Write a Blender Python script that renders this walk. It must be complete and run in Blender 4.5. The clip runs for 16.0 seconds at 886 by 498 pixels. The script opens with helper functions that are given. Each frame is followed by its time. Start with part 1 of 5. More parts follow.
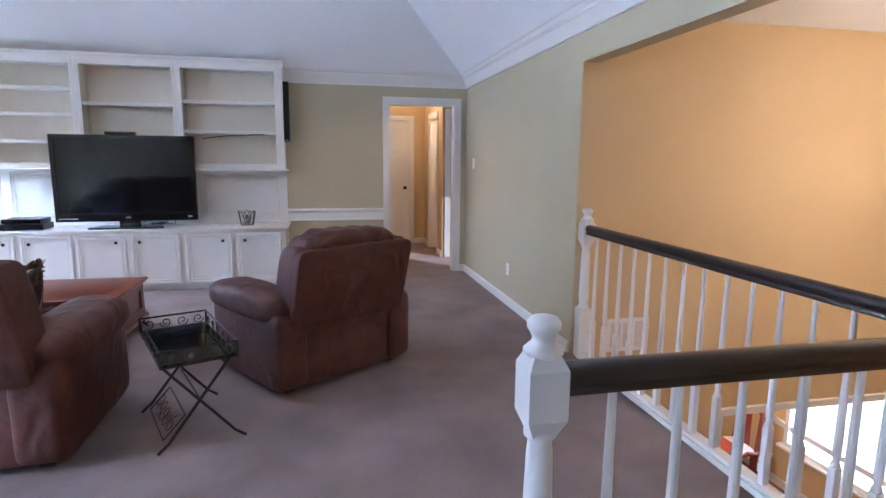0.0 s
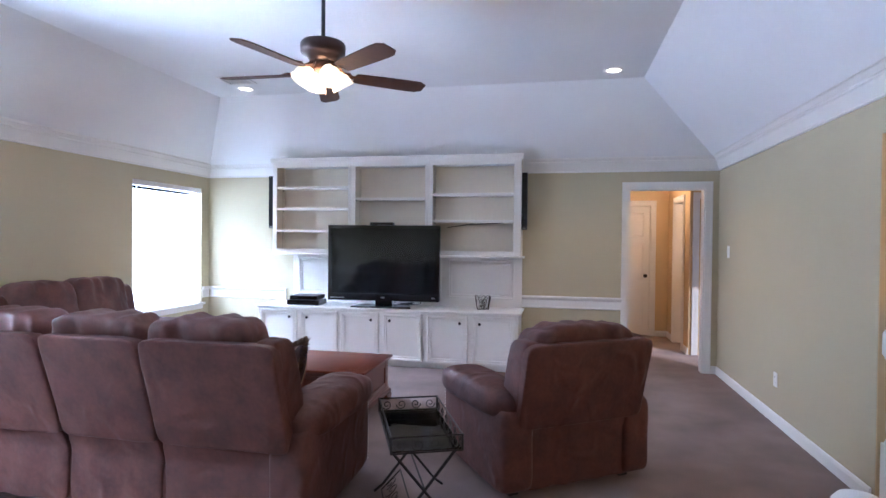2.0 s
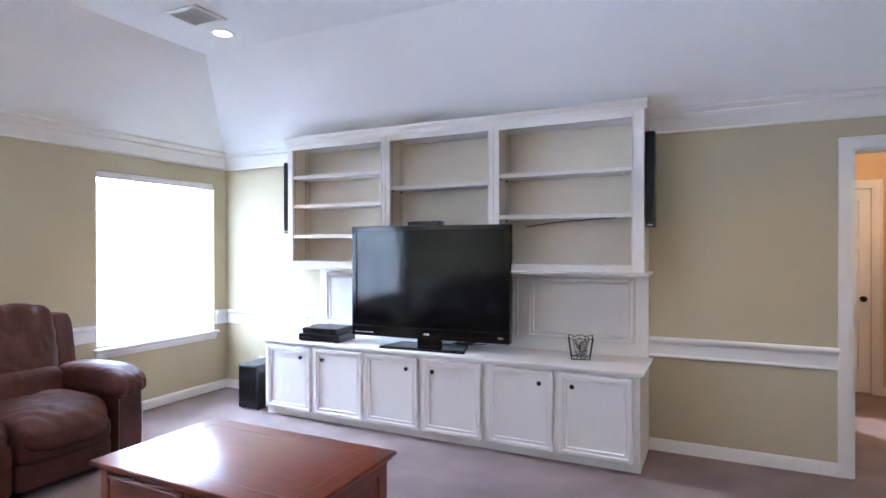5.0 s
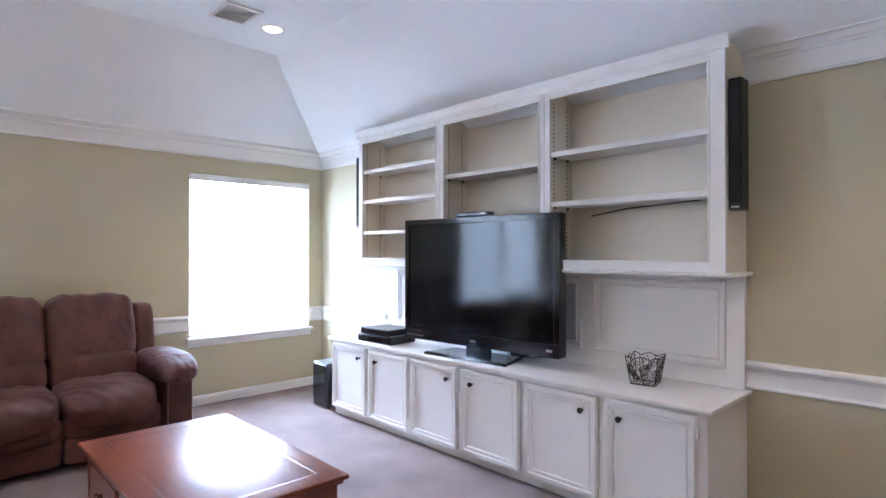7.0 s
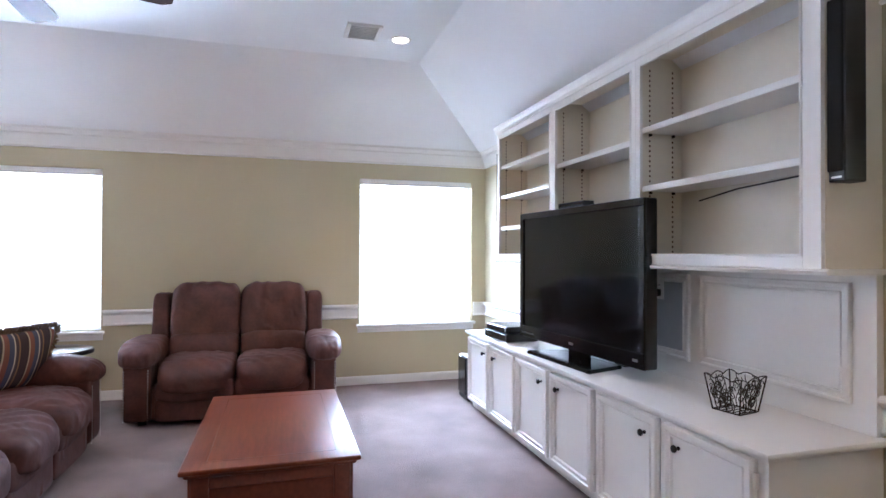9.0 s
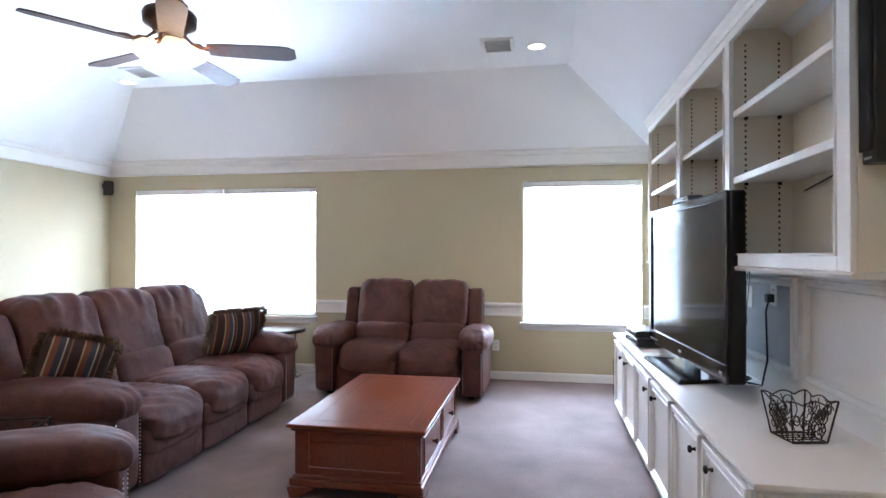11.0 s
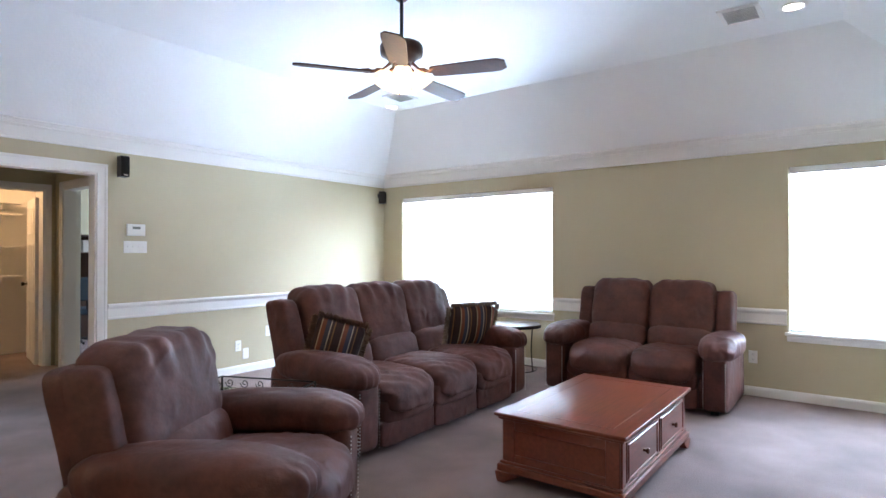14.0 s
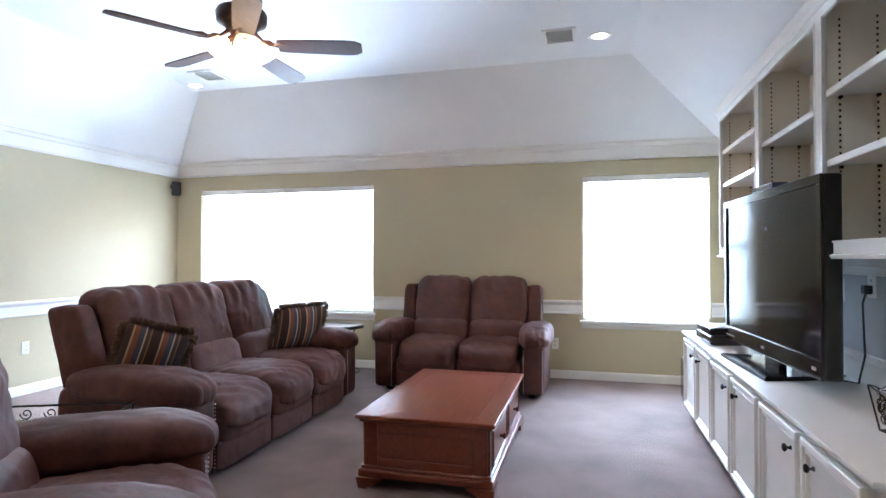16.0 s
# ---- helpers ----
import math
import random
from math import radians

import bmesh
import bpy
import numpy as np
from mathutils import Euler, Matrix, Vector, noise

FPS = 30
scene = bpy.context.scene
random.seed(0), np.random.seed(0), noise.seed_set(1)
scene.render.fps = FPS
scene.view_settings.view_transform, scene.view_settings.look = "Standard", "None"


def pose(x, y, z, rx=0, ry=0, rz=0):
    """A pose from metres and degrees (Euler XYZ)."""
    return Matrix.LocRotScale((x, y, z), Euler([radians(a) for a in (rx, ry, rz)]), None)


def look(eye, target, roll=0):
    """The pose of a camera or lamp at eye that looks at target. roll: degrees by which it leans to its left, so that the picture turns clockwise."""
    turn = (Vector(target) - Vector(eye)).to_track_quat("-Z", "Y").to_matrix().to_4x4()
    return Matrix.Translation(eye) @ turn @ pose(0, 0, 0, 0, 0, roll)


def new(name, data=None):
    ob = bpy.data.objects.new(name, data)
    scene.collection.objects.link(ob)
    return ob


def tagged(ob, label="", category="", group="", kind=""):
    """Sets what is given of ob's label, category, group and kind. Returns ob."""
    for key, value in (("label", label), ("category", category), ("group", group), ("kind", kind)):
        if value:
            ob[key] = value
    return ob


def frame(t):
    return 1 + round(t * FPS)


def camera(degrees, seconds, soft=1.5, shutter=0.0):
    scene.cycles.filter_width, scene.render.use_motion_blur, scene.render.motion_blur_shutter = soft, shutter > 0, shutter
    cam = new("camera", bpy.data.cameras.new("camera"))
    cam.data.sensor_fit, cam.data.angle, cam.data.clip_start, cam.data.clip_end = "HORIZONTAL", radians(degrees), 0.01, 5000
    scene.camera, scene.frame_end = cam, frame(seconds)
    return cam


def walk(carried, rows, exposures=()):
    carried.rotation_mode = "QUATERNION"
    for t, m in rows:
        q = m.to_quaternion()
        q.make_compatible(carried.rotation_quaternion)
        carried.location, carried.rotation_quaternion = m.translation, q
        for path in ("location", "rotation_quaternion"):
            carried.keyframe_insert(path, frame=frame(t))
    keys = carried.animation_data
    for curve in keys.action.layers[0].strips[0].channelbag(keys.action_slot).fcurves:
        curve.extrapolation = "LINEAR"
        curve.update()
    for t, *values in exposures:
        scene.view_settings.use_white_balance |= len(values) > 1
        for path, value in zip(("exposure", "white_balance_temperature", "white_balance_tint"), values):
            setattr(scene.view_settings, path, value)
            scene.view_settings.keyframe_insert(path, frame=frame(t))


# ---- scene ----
cam = camera(77.0, 16.0)
PATH = [
    (0, (0.014, 1.079, 1.384), (0.428, 3.011, 1.07), 0.5),
    (0.5, (0.059, 1.067, 1.388), (0.194, 3.055, 1.217), 0.8),
    (1, (0.039, 1.091, 1.417), (-0.091, 3.084, 1.314), 0.6),
    (1.5, (0.018, 1.082, 1.407), (-0.297, 3.056, 1.364), 0.7),
    (2, (0.023, 1.219, 1.431), (-0.385, 3.177, 1.404), 0.6),
    (2.5, (0.002, 1.559, 1.468), (-0.436, 3.51, 1.445), 0.4),
    (3, (0.022, 1.998, 1.452), (-0.452, 3.941, 1.441), 0.3),
    (3.5, (-0.028, 2.422, 1.448), (-0.591, 4.341, 1.438), 0.3),
    (4, (-0.095, 2.826, 1.451), (-0.752, 4.715, 1.44), 0.1),
    (6.5, (0.439, 4.502, 1.389), (-0.848, 6.033, 1.399), -0.0),
    (7, (0.599, 4.681, 1.365), (-0.843, 6.066, 1.38), 0.0),
    (7.5, (0.743, 4.933, 1.354), (-0.857, 6.133, 1.372), 0.1),
    (8, (0.868, 5.204, 1.33), (-0.866, 6.201, 1.348), 0.2),
    (10.5, (1.357, 6.443, 1.314), (-0.639, 6.317, 1.335), 0.1),
    (11, (1.38, 6.667, 1.318), (-0.59, 6.322, 1.337), 0.1),
    (11.5, (1.371, 6.848, 1.32), (-0.552, 6.3, 1.337), -0.0),
    (12, (1.387, 6.957, 1.328), (-0.461, 6.191, 1.34), -0.1),
    (12.5, (1.398, 6.969, 1.327), (-0.347, 5.991, 1.339), -0.1),
    (13, (1.388, 6.969, 1.321), (-0.265, 5.844, 1.335), -0.0),
    (13.5, (1.342, 6.986, 1.318), (-0.261, 5.79, 1.333), 0.0),
    (14, (1.301, 7.019, 1.314), (-0.295, 5.814, 1.329), -0.0),
    (14.5, (1.299, 6.985, 1.31), (-0.331, 5.826, 1.326), -0.1),
    (15, (1.341, 6.835, 1.305), (-0.388, 5.83, 1.321), -0.0),
    (15.5, (1.318, 6.67, 1.277), (-0.53, 5.904, 1.301), 0.1),
    (16, (1.368, 6.544, 1.256), (-0.567, 6.037, 1.284), 0.0),
]
EXPOSURES = [(0.0, 0.3, 5250, 18), (2.0, 0.3, 5300, 20), (4.0, 0.42, 5450, 19), (8.0, 0.46, 5500, 19), (11.0, 0.36, 5600, 15), (16.0, 0.33, 5620, 13)]
walk(cam, [(t, look(eye, target, roll)) for t, eye, target, roll in PATH], EXPOSURES)

# plan of the room (metres)
W, E, S, N = -4.542, 1.74, 1.55, 7.84
CROWN_Z, SPRING, TRAY_Z = 2.24, 2.32, 3.04
INSET, INSET_W = 0.93, 0.78
WINDOWS = {"window_1": (1.90, 4.18, 0.625, 2.075), "window_2": (6.485, 7.685, 0.61, 2.087)}
JAMB, HEADER_Z = 4.69, 2.045
RAIL_Y, NEWEL_X = 2.14, 0.46

# ---- world and light ----
world = bpy.data.worlds.new("sky")
scene.world = world
world.use_nodes = True
_nt = world.node_tree
_sky = _nt.nodes.new("ShaderNodeTexSky")
_sky.sky_type = 'NISHITA'
_sky.sun_disc = False
_sky.sun_elevation, _sky.sun_rotation = radians(55), radians(120)
_nt.links.new(_sky.outputs[0], _nt.nodes["Background"].inputs[0])
_nt.nodes["Background"].inputs[1].default_value = 0.12


def lamp(name, kind, m, power, colour=(1, 1, 1), **more):
    data = bpy.data.lights.new(name, kind)
    data.energy, data.color = power, colour
    for key, value in more.items():
        if key == "size":
            data.size = value
        if key == "size_y":
            data.shape = 'RECTANGLE'
            data.size_y = value
        if key == "radius":
            data.shadow_soft_size = value
        if key == "angle":
            data.angle = value
        if key == "spread":
            data.spread = value
    ob = new(name, data)
    ob.matrix_world = m
    return ob


DAY = (0.72, 0.86, 1.0)
WARM = (1.0, 0.66, 0.36)
lamp("sun", 'SUN', look((0, 0, 10), (0 - 0.42, 0 + 0.5, 10 - 0.85)), 3.0, (1.0, 0.95, 0.88), angle=radians(0.5))
for _w, _p in (("window_1", 1060), ("window_2", 420)):
    y0, y1, z0, z1 = WINDOWS[_w]
    lamp("daylight", 'AREA', look((W - 0.17, (y0 + y1) / 2, (z0 + z1) / 2), (W + 3, (y0 + y1) / 2, (z0 + z1) / 2)), _p, DAY, size=y1 - y0 - 0.04, size_y=z1 - z0 - 0.04, spread=2.0)
# lamp in an unseen study opening, added to brighten the study
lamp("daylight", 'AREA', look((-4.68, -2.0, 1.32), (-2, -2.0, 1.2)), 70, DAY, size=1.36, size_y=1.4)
lamp("daylight", 'AREA', look((5.78, 5.95, -1.45), (3, 5.95, -1.6)), 60, DAY, size=1.3, size_y=1.3)


# ---- materials ----
def material(name, colour, rough=0.5, metal=0.0, vary=0.06, scale=6.0, fine=60.0, bump=0.0, coat=0.0, stretch=(1, 1, 1), per_object=0.0, spec=0.5, sheen=0.0, depth=0.002):
    m = bpy.data.materials.new(name)
    m.use_nodes = True
    nt = m.node_tree
    b = nt.nodes["Principled BSDF"]
    b.inputs["Roughness"].default_value = rough
    b.inputs["Metallic"].default_value = metal
    b.inputs["Coat Weight"].default_value = coat
    b.inputs["Coat Roughness"].default_value = 0.12
    b.inputs["Specular IOR Level"].default_value = spec
    b.inputs["Sheen Weight"].default_value = sheen
    co = nt.nodes.new("ShaderNodeTexCoord")
    mp = nt.nodes.new("ShaderNodeMapping")
    mp.inputs["Scale"].default_value = stretch
    nt.links.new(co.outputs["Object"], mp.inputs["Vector"])
    big = nt.nodes.new("ShaderNodeTexNoise")
    big.inputs["Scale"].default_value, big.inputs["Detail"].default_value = scale, 5
    small = nt.nodes.new("ShaderNodeTexNoise")
    small.inputs["Scale"].default_value, small.inputs["Detail"].default_value = fine, 3
    for n in (big, small):
        nt.links.new(mp.outputs[0], n.inputs["Vector"])
    add = nt.nodes.new("ShaderNodeMath")
    add.operation = 'MULTIPLY_ADD'
    add.inputs[1].default_value = 0.45
    nt.links.new(small.outputs["Fac"], add.inputs[0])
    nt.links.new(big.outputs["Fac"], add.inputs[2])
    ramp = nt.nodes.new("ShaderNodeMapRange")
    ramp.inputs["From Min"].default_value, ramp.inputs["From Max"].default_value = 0.45, 1.0
    ramp.inputs["To Min"].default_value, ramp.inputs["To Max"].default_value = 1 - vary, 1 + vary
    nt.links.new(add.outputs[0], ramp.inputs["Value"])
    last = ramp.outputs[0]
    if per_object:
        info = nt.nodes.new("ShaderNodeObjectInfo")
        r2 = nt.nodes.new("ShaderNodeMapRange")
        r2.inputs["To Min"].default_value, r2.inputs["To Max"].default_value = 1 - per_object, 1 + per_object
        nt.links.new(info.outputs["Random"], r2.inputs["Value"])
        mul = nt.nodes.new("ShaderNodeMath")
        mul.operation = 'MULTIPLY'
        nt.links.new(last, mul.inputs[0])
        nt.links.new(r2.outputs[0], mul.inputs[1])
        last = mul.outputs[0]
    mix = nt.nodes.new("ShaderNodeVectorMath")
    mix.operation = 'SCALE'
    mix.inputs[0].default_value = colour
    nt.links.new(last, mix.inputs["Scale"])
    nt.links.new(mix.outputs[0], b.inputs["Base Color"])
    if bump:
        bp = nt.nodes.new("ShaderNodeBump")
        bp.inputs["Strength"].default_value, bp.inputs["Distance"].default_value = bump, depth
        nt.links.new(small.outputs["Fac"], bp.inputs["Height"])
        nt.links.new(bp.outputs[0], b.inputs["Normal"])
    return m


def glowing(name, colour, strength):
    m = bpy.data.materials.new(name)
    m.use_nodes = True
    b = m.node_tree.nodes["Principled BSDF"]
    b.inputs["Base Color"].default_value = (0.9, 0.88, 0.8, 1)
    b.inputs["Emission Color"].default_value = (*colour, 1)
    b.inputs["Emission Strength"].default_value = strength
    return m


def glassy(name, colour=(1, 1, 1), rough=0.0, tint=0.85):
    m = bpy.data.materials.new(name)
    m.use_nodes = True
    nt = m.node_tree
    nt.nodes.remove(nt.nodes["Principled BSDF"])
    g, t, x = nt.nodes.new("ShaderNodeBsdfGlossy"), nt.nodes.new("ShaderNodeBsdfTransparent"), nt.nodes.new("ShaderNodeMixShader")
    fr = nt.nodes.new("ShaderNodeFresnel")
    fr.inputs["IOR"].default_value = 1.45
    g.inputs["Roughness"].default_value = rough
    t.inputs["Color"].default_value = (*[c * tint for c in colour], 1)
    nt.links.new(fr.outputs[0], x.inputs[0])
    nt.links.new(t.outputs[0], x.inputs[1])
    nt.links.new(g.outputs[0], x.inputs[2])
    nt.links.new(x.outputs[0], nt.nodes["Material Output"].inputs[0])
    return m


def striped(name, colours, width):
    """Woven stripes across the local x axis."""
    m = material(name, (1, 1, 1), 0.85, bump=0.5, fine=400, scale=30)
    nt = m.node_tree
    b = nt.nodes["Principled BSDF"]
    co = nt.nodes.new("ShaderNodeTexCoord")
    sep = nt.nodes.new("ShaderNodeSeparateXYZ")
    nt.links.new(co.outputs["Object"], sep.inputs[0])
    mul = nt.nodes.new("ShaderNodeMath")
    mul.operation = 'MULTIPLY_ADD'
    mul.inputs[1].default_value, mul.inputs[2].default_value = 1 / width, 50.0
    nt.links.new(sep.outputs["X"], mul.inputs[0])
    fr = nt.nodes.new("ShaderNodeMath")
    fr.operation = 'FRACT'
    nt.links.new(mul.outputs[0], fr.inputs[0])
    rp = nt.nodes.new("ShaderNodeValToRGB")
    rp.color_ramp.interpolation = 'CONSTANT'
    while len(rp.color_ramp.elements) < len(colours):
        rp.color_ramp.elements.new(0.5)
    for i, (p, c) in enumerate(colours):
        rp.color_ramp.elements[i].position = p
        rp.color_ramp.elements[i].color = (*c, 1)
    nt.links.new(fr.outputs[0], rp.inputs[0])
    nt.links.new(rp.outputs[0], b.inputs["Base Color"])
    return m


KHAKI = material("khaki_wall_paint", (0.47, 0.415, 0.275), 0.75, vary=0.03, scale=1.5, fine=180, bump=0.25)
TAN = material("tan_wall_paint", (0.60, 0.44, 0.24), 0.75, vary=0.03, scale=1.5, fine=180, bump=0.25)
CEIL = material("ceiling_paint", (0.81, 0.82, 0.83), 0.85, vary=0.02, scale=2, fine=45, bump=0.5, depth=0.004)
WHITE = material("white_gloss_paint", (0.78, 0.77, 0.75), 0.32, vary=0.02, scale=4, fine=40, bump=0.04)
WHITE_OLD = material("white_cabinet_paint", (0.78, 0.765, 0.73), 0.36, vary=0.03, scale=3, fine=30, bump=0.06)
CREAM = material("cream_bookcase_paint", (0.76, 0.71, 0.60), 0.42, vary=0.03, scale=3, fine=30, bump=0.06)
CARPET = material("taupe_carpet", (0.235, 0.180, 0.166), 0.95, vary=0.30, scale=2.2, fine=150, bump=1.0, sheen=0.0, depth=0.010)
LEATHER = material("brown_microfibre", (0.076, 0.025, 0.018), 0.58, vary=0.38, scale=7, fine=45, bump=0.5, sheen=0.0, spec=0.36, depth=0.003)
_nt = LEATHER.node_tree
_co, _cr = _nt.nodes.new("ShaderNodeTexCoord"), _nt.nodes.new("ShaderNodeTexNoise")
_cr.noise_type = 'RIDGED_MULTIFRACTAL'
_cr.inputs["Scale"].default_value, _cr.inputs["Detail"].default_value, _cr.inputs["Distortion"].default_value = 6.0, 3, 0.8
_cb = _nt.nodes.new("ShaderNodeBump")
_cb.inputs["Strength"].default_value, _cb.inputs["Distance"].default_value = 0.8, 0.02
_nt.links.new(_co.outputs["Object"], _cr.inputs["Vector"])
_nt.links.new(_cr.outputs["Fac"], _cb.inputs["Height"])
_old = [n for n in _nt.nodes if n.type == 'BUMP' and n != _cb][0]
_nt.links.new(_cb.outputs[0], _old.inputs["Normal"])
SEAM = material("dark_seam", (0.02, 0.01, 0.008), 0.9)
WOOD = material("cherry_wood", (0.14, 0.031, 0.014), 0.30, vary=0.30, scale=5, fine=40, coat=0.35, stretch=(1, 9, 9), bump=0.05)
WOOD_TOP = material("cherry_wood_top", (0.15, 0.034, 0.014), 0.30, vary=0.28, scale=5, fine=40, coat=0.06, spec=0.30, stretch=(1, 9, 9), bump=0.03)
DARKWOOD = material("dark_handrail_wood", (0.022, 0.014, 0.011), 0.32, vary=0.3, scale=8, fine=60, coat=0.2, stretch=(1, 8, 8))
BLADE = material("fan_blade_walnut", (0.05, 0.019, 0.012), 0.6, vary=0.3, scale=8, fine=50, spec=0.25, stretch=(1, 8, 8))
BRONZE = material("bronze_metal", (0.10, 0.045, 0.025), 0.38, metal=0.85, vary=0.25, scale=20)
BASKET = material("dark_brown_wire", (0.035, 0.024, 0.018), 0.42, metal=0.6, vary=0.25, scale=30)
IRON = material("black_iron", (0.018, 0.016, 0.015), 0.5, metal=0.5, vary=0.2, scale=40, fine=200, bump=0.2)
KNOB = material("dark_knob_metal", (0.02, 0.018, 0.017), 0.28, metal=0.7)
STEEL = material("nickel", (0.55, 0.53, 0.5), 0.3, metal=1.0)
BLACK = material("black_plastic", (0.012, 0.012, 0.013), 0.38, vary=0.1)
GLOSSBLACK = material("gloss_black_plastic", (0.008, 0.008, 0.009), 0.12, vary=0.1)
SCREEN = material("tv_screen", (0.006, 0.007, 0.008), 0.09, vary=0.05, spec=0.32)
PLASTIC = material("white_plastic", (0.78, 0.77, 0.74), 0.4, vary=0.02)
GREYLCD = material("lcd_grey", (0.18, 0.2, 0.17), 0.3)
SLAT = material("white_blind_slat", (0.82, 0.82, 0.80), 0.45, vary=0.02)
_nt = SLAT.node_tree
_tr, _mx = _nt.nodes.new("ShaderNodeBsdfTranslucent"), _nt.nodes.new("ShaderNodeMixShader")
_tr.inputs["Color"].default_value = (0.92, 0.93, 0.92, 1)
_mx.inputs[0].default_value = 0.50
_nt.links.new(_nt.nodes["Principled BSDF"].outputs[0], _mx.inputs[1])
_nt.links.new(_tr.outputs[0], _mx.inputs[2])
_nt.links.new(_mx.outputs[0], _nt.nodes["Material Output"].inputs[0])
GLASS = glassy("window_glass", tint=0.95)
TABLEGLASS = glassy("table_glass", (0.86, 0.93, 0.9), 0.02, tint=0.92)
SHADE = glowing("frosted_lamp_glass", (1.0, 0.76, 0.40), 1.2)
BULB = glowing("recessed_bulb", (1.0, 0.86, 0.66), 14.0)
SCONCE = glowing("sconce_glass", (1.0, 0.78, 0.45), 8.0)
MIRROR = material("mirror", (0.85, 0.85, 0.85), 0.02, metal=1.0, vary=0.0)
STRIPE = striped("striped_cushion_fabric", [(0.0, (0.035, 0.017, 0.014)), (0.24, (0.20, 0.10, 0.04)), (0.30, (0.05, 0.03, 0.03)), (0.42, (0.42, 0.34, 0.25)), (0.47, (0.05, 0.05, 0.075)), (0.66, (0.17, 0.055, 0.03)), (0.84, (0.34, 0.25, 0.15)), (0.90, (0.035, 0.017, 0.014))], 0.155)
FRINGE = material("brown_fringe", (0.15, 0.09, 0.052), 0.95, vary=0.5, scale=60, fine=300)
REDWOOD = material("red_mahogany", (0.20, 0.025, 0.012), 0.3, coat=0.3, vary=0.2)
CLOTH = material("white_tablecloth", (0.7, 0.68, 0.66), 0.9, bump=0.2)
GRASS = material("lawn", (0.06, 0.10, 0.03), 0.95, vary=0.4, scale=0.8, fine=20)
BOARDGREY = material("panel_grey", (0.42, 0.44, 0.46), 0.5, vary=0.03)
STONE = material("dark_vanity_top", (0.03, 0.025, 0.022), 0.2, vary=0.4, scale=40)
CARTON = material("pale_storage_box", (0.55, 0.50, 0.44), 0.8)
NAVY = material("dark_blue_fabric", (0.03, 0.045, 0.06), 0.9)
PAPER = material("white_paper", (0.75, 0.73, 0.68), 0.8)


# ---- mesh helpers ----
def part(name, bm, mat, parent=None, label="", smooth=False):
    me = bpy.data.meshes.new(name)
    bm.to_mesh(me)
    bm.free()
    for m in (mat if isinstance(mat, (list, tuple)) else [mat]):
        me.materials.append(m)
    if smooth:
        me.polygons.foreach_set("use_smooth", [True] * len(me.polygons))
    ob = new(name, me)
    if parent:
        ob.parent = parent
    if label:
        ob["label"] = label
    return ob


def smooth_sharp(ob, angle=40):
    """Smooth shading with creases left sharp."""
    me = ob.data
    me.polygons.foreach_set("use_smooth", [True] * len(me.polygons))
    me.set_sharp_from_angle(angle=radians(angle))
    return ob


def shared(name, me, parent, m, label=""):
    ob = new(name, me)
    ob.parent = parent
    ob.matrix_basis = m
    if label:
        ob["label"] = label
    return ob


def base_empty(name, m=None):
    ob = new(name)
    ob.empty_display_size = 0.1
    if m is not None:
        ob.matrix_basis = m
    return ob


def add_box(bm, x0, x1, y0, y1, z0, z1, bev=0.0, seg=1):
    vs = [bm.verts.new((x, y, z)) for x in (x0, x1) for y in (y0, y1) for z in (z0, z1)]
    fs = [bm.faces.new([vs[i] for i in f]) for f in ((0, 1, 3, 2), (4, 6, 7, 5), (0, 4, 5, 1), (2, 3, 7, 6), (0, 2, 6, 4), (1, 5, 7, 3))]
    if bev:
        es = list({e for f in fs for e in f.edges})
        bmesh.ops.bevel(bm, geom=es, offset=bev, segments=seg, affect='EDGES', profile=0.5)
    return bm


def box(x0, x1, y0, y1, z0, z1, bev=0.0, seg=1):
    return add_box(bmesh.new(), x0, x1, y0, y1, z0, z1, bev, seg)


def lathe(profile, n=20, bm=None, m=None, cap=True):
    """Turned shape from (radius, z) pairs, bottom to top."""
    bm = bm or bmesh.new()
    m = m or Matrix()
    rings = []
    for r, z in profile:
        rings.append([bm.verts.new(m @ Vector((r * math.cos(2 * math.pi * i / n), r * math.sin(2 * math.pi * i / n), z))) for i in range(n)])
    for a, b in zip(rings, rings[1:]):
        for i in range(n):
            bm.faces.new((a[i], a[(i + 1) % n], b[(i + 1) % n], b[i]))
    if cap:
        bm.faces.new(rings[0][::-1])
        bm.faces.new(rings[-1])
    return bm


def tube(points, r, n=8, bm=None, closed=False, flat=1.0):
    """Round bar along points."""
    bm = bm or bmesh.new()
    pts = [Vector(p) for p in points]
    rings = []
    k = len(pts)
    ref = None
    for i, p in enumerate(pts):
        a = pts[(i - 1) % k] if (closed or i) else p
        b = pts[(i + 1) % k] if (closed or i < k - 1) else p
        d = (b - a).normalized()
        if ref is None:
            ref = d.orthogonal().normalized()
        ref = (ref - d * ref.dot(d)).normalized()
        side = d.cross(ref)
        rings.append([bm.verts.new(p + ref * (r * math.cos(2 * math.pi * j / n)) + side * (r * flat * math.sin(2 * math.pi * j / n))) for j in range(n)])
    for i in range(k if closed else k - 1):
        a, b = rings[i], rings[(i + 1) % k]
        for j in range(n):
            bm.faces.new((a[j], a[(j + 1) % n], b[(j + 1) % n], b[j]))
    if not closed:
        bm.faces.new(rings[0][::-1])
        bm.faces.new(rings[-1])
    return bm


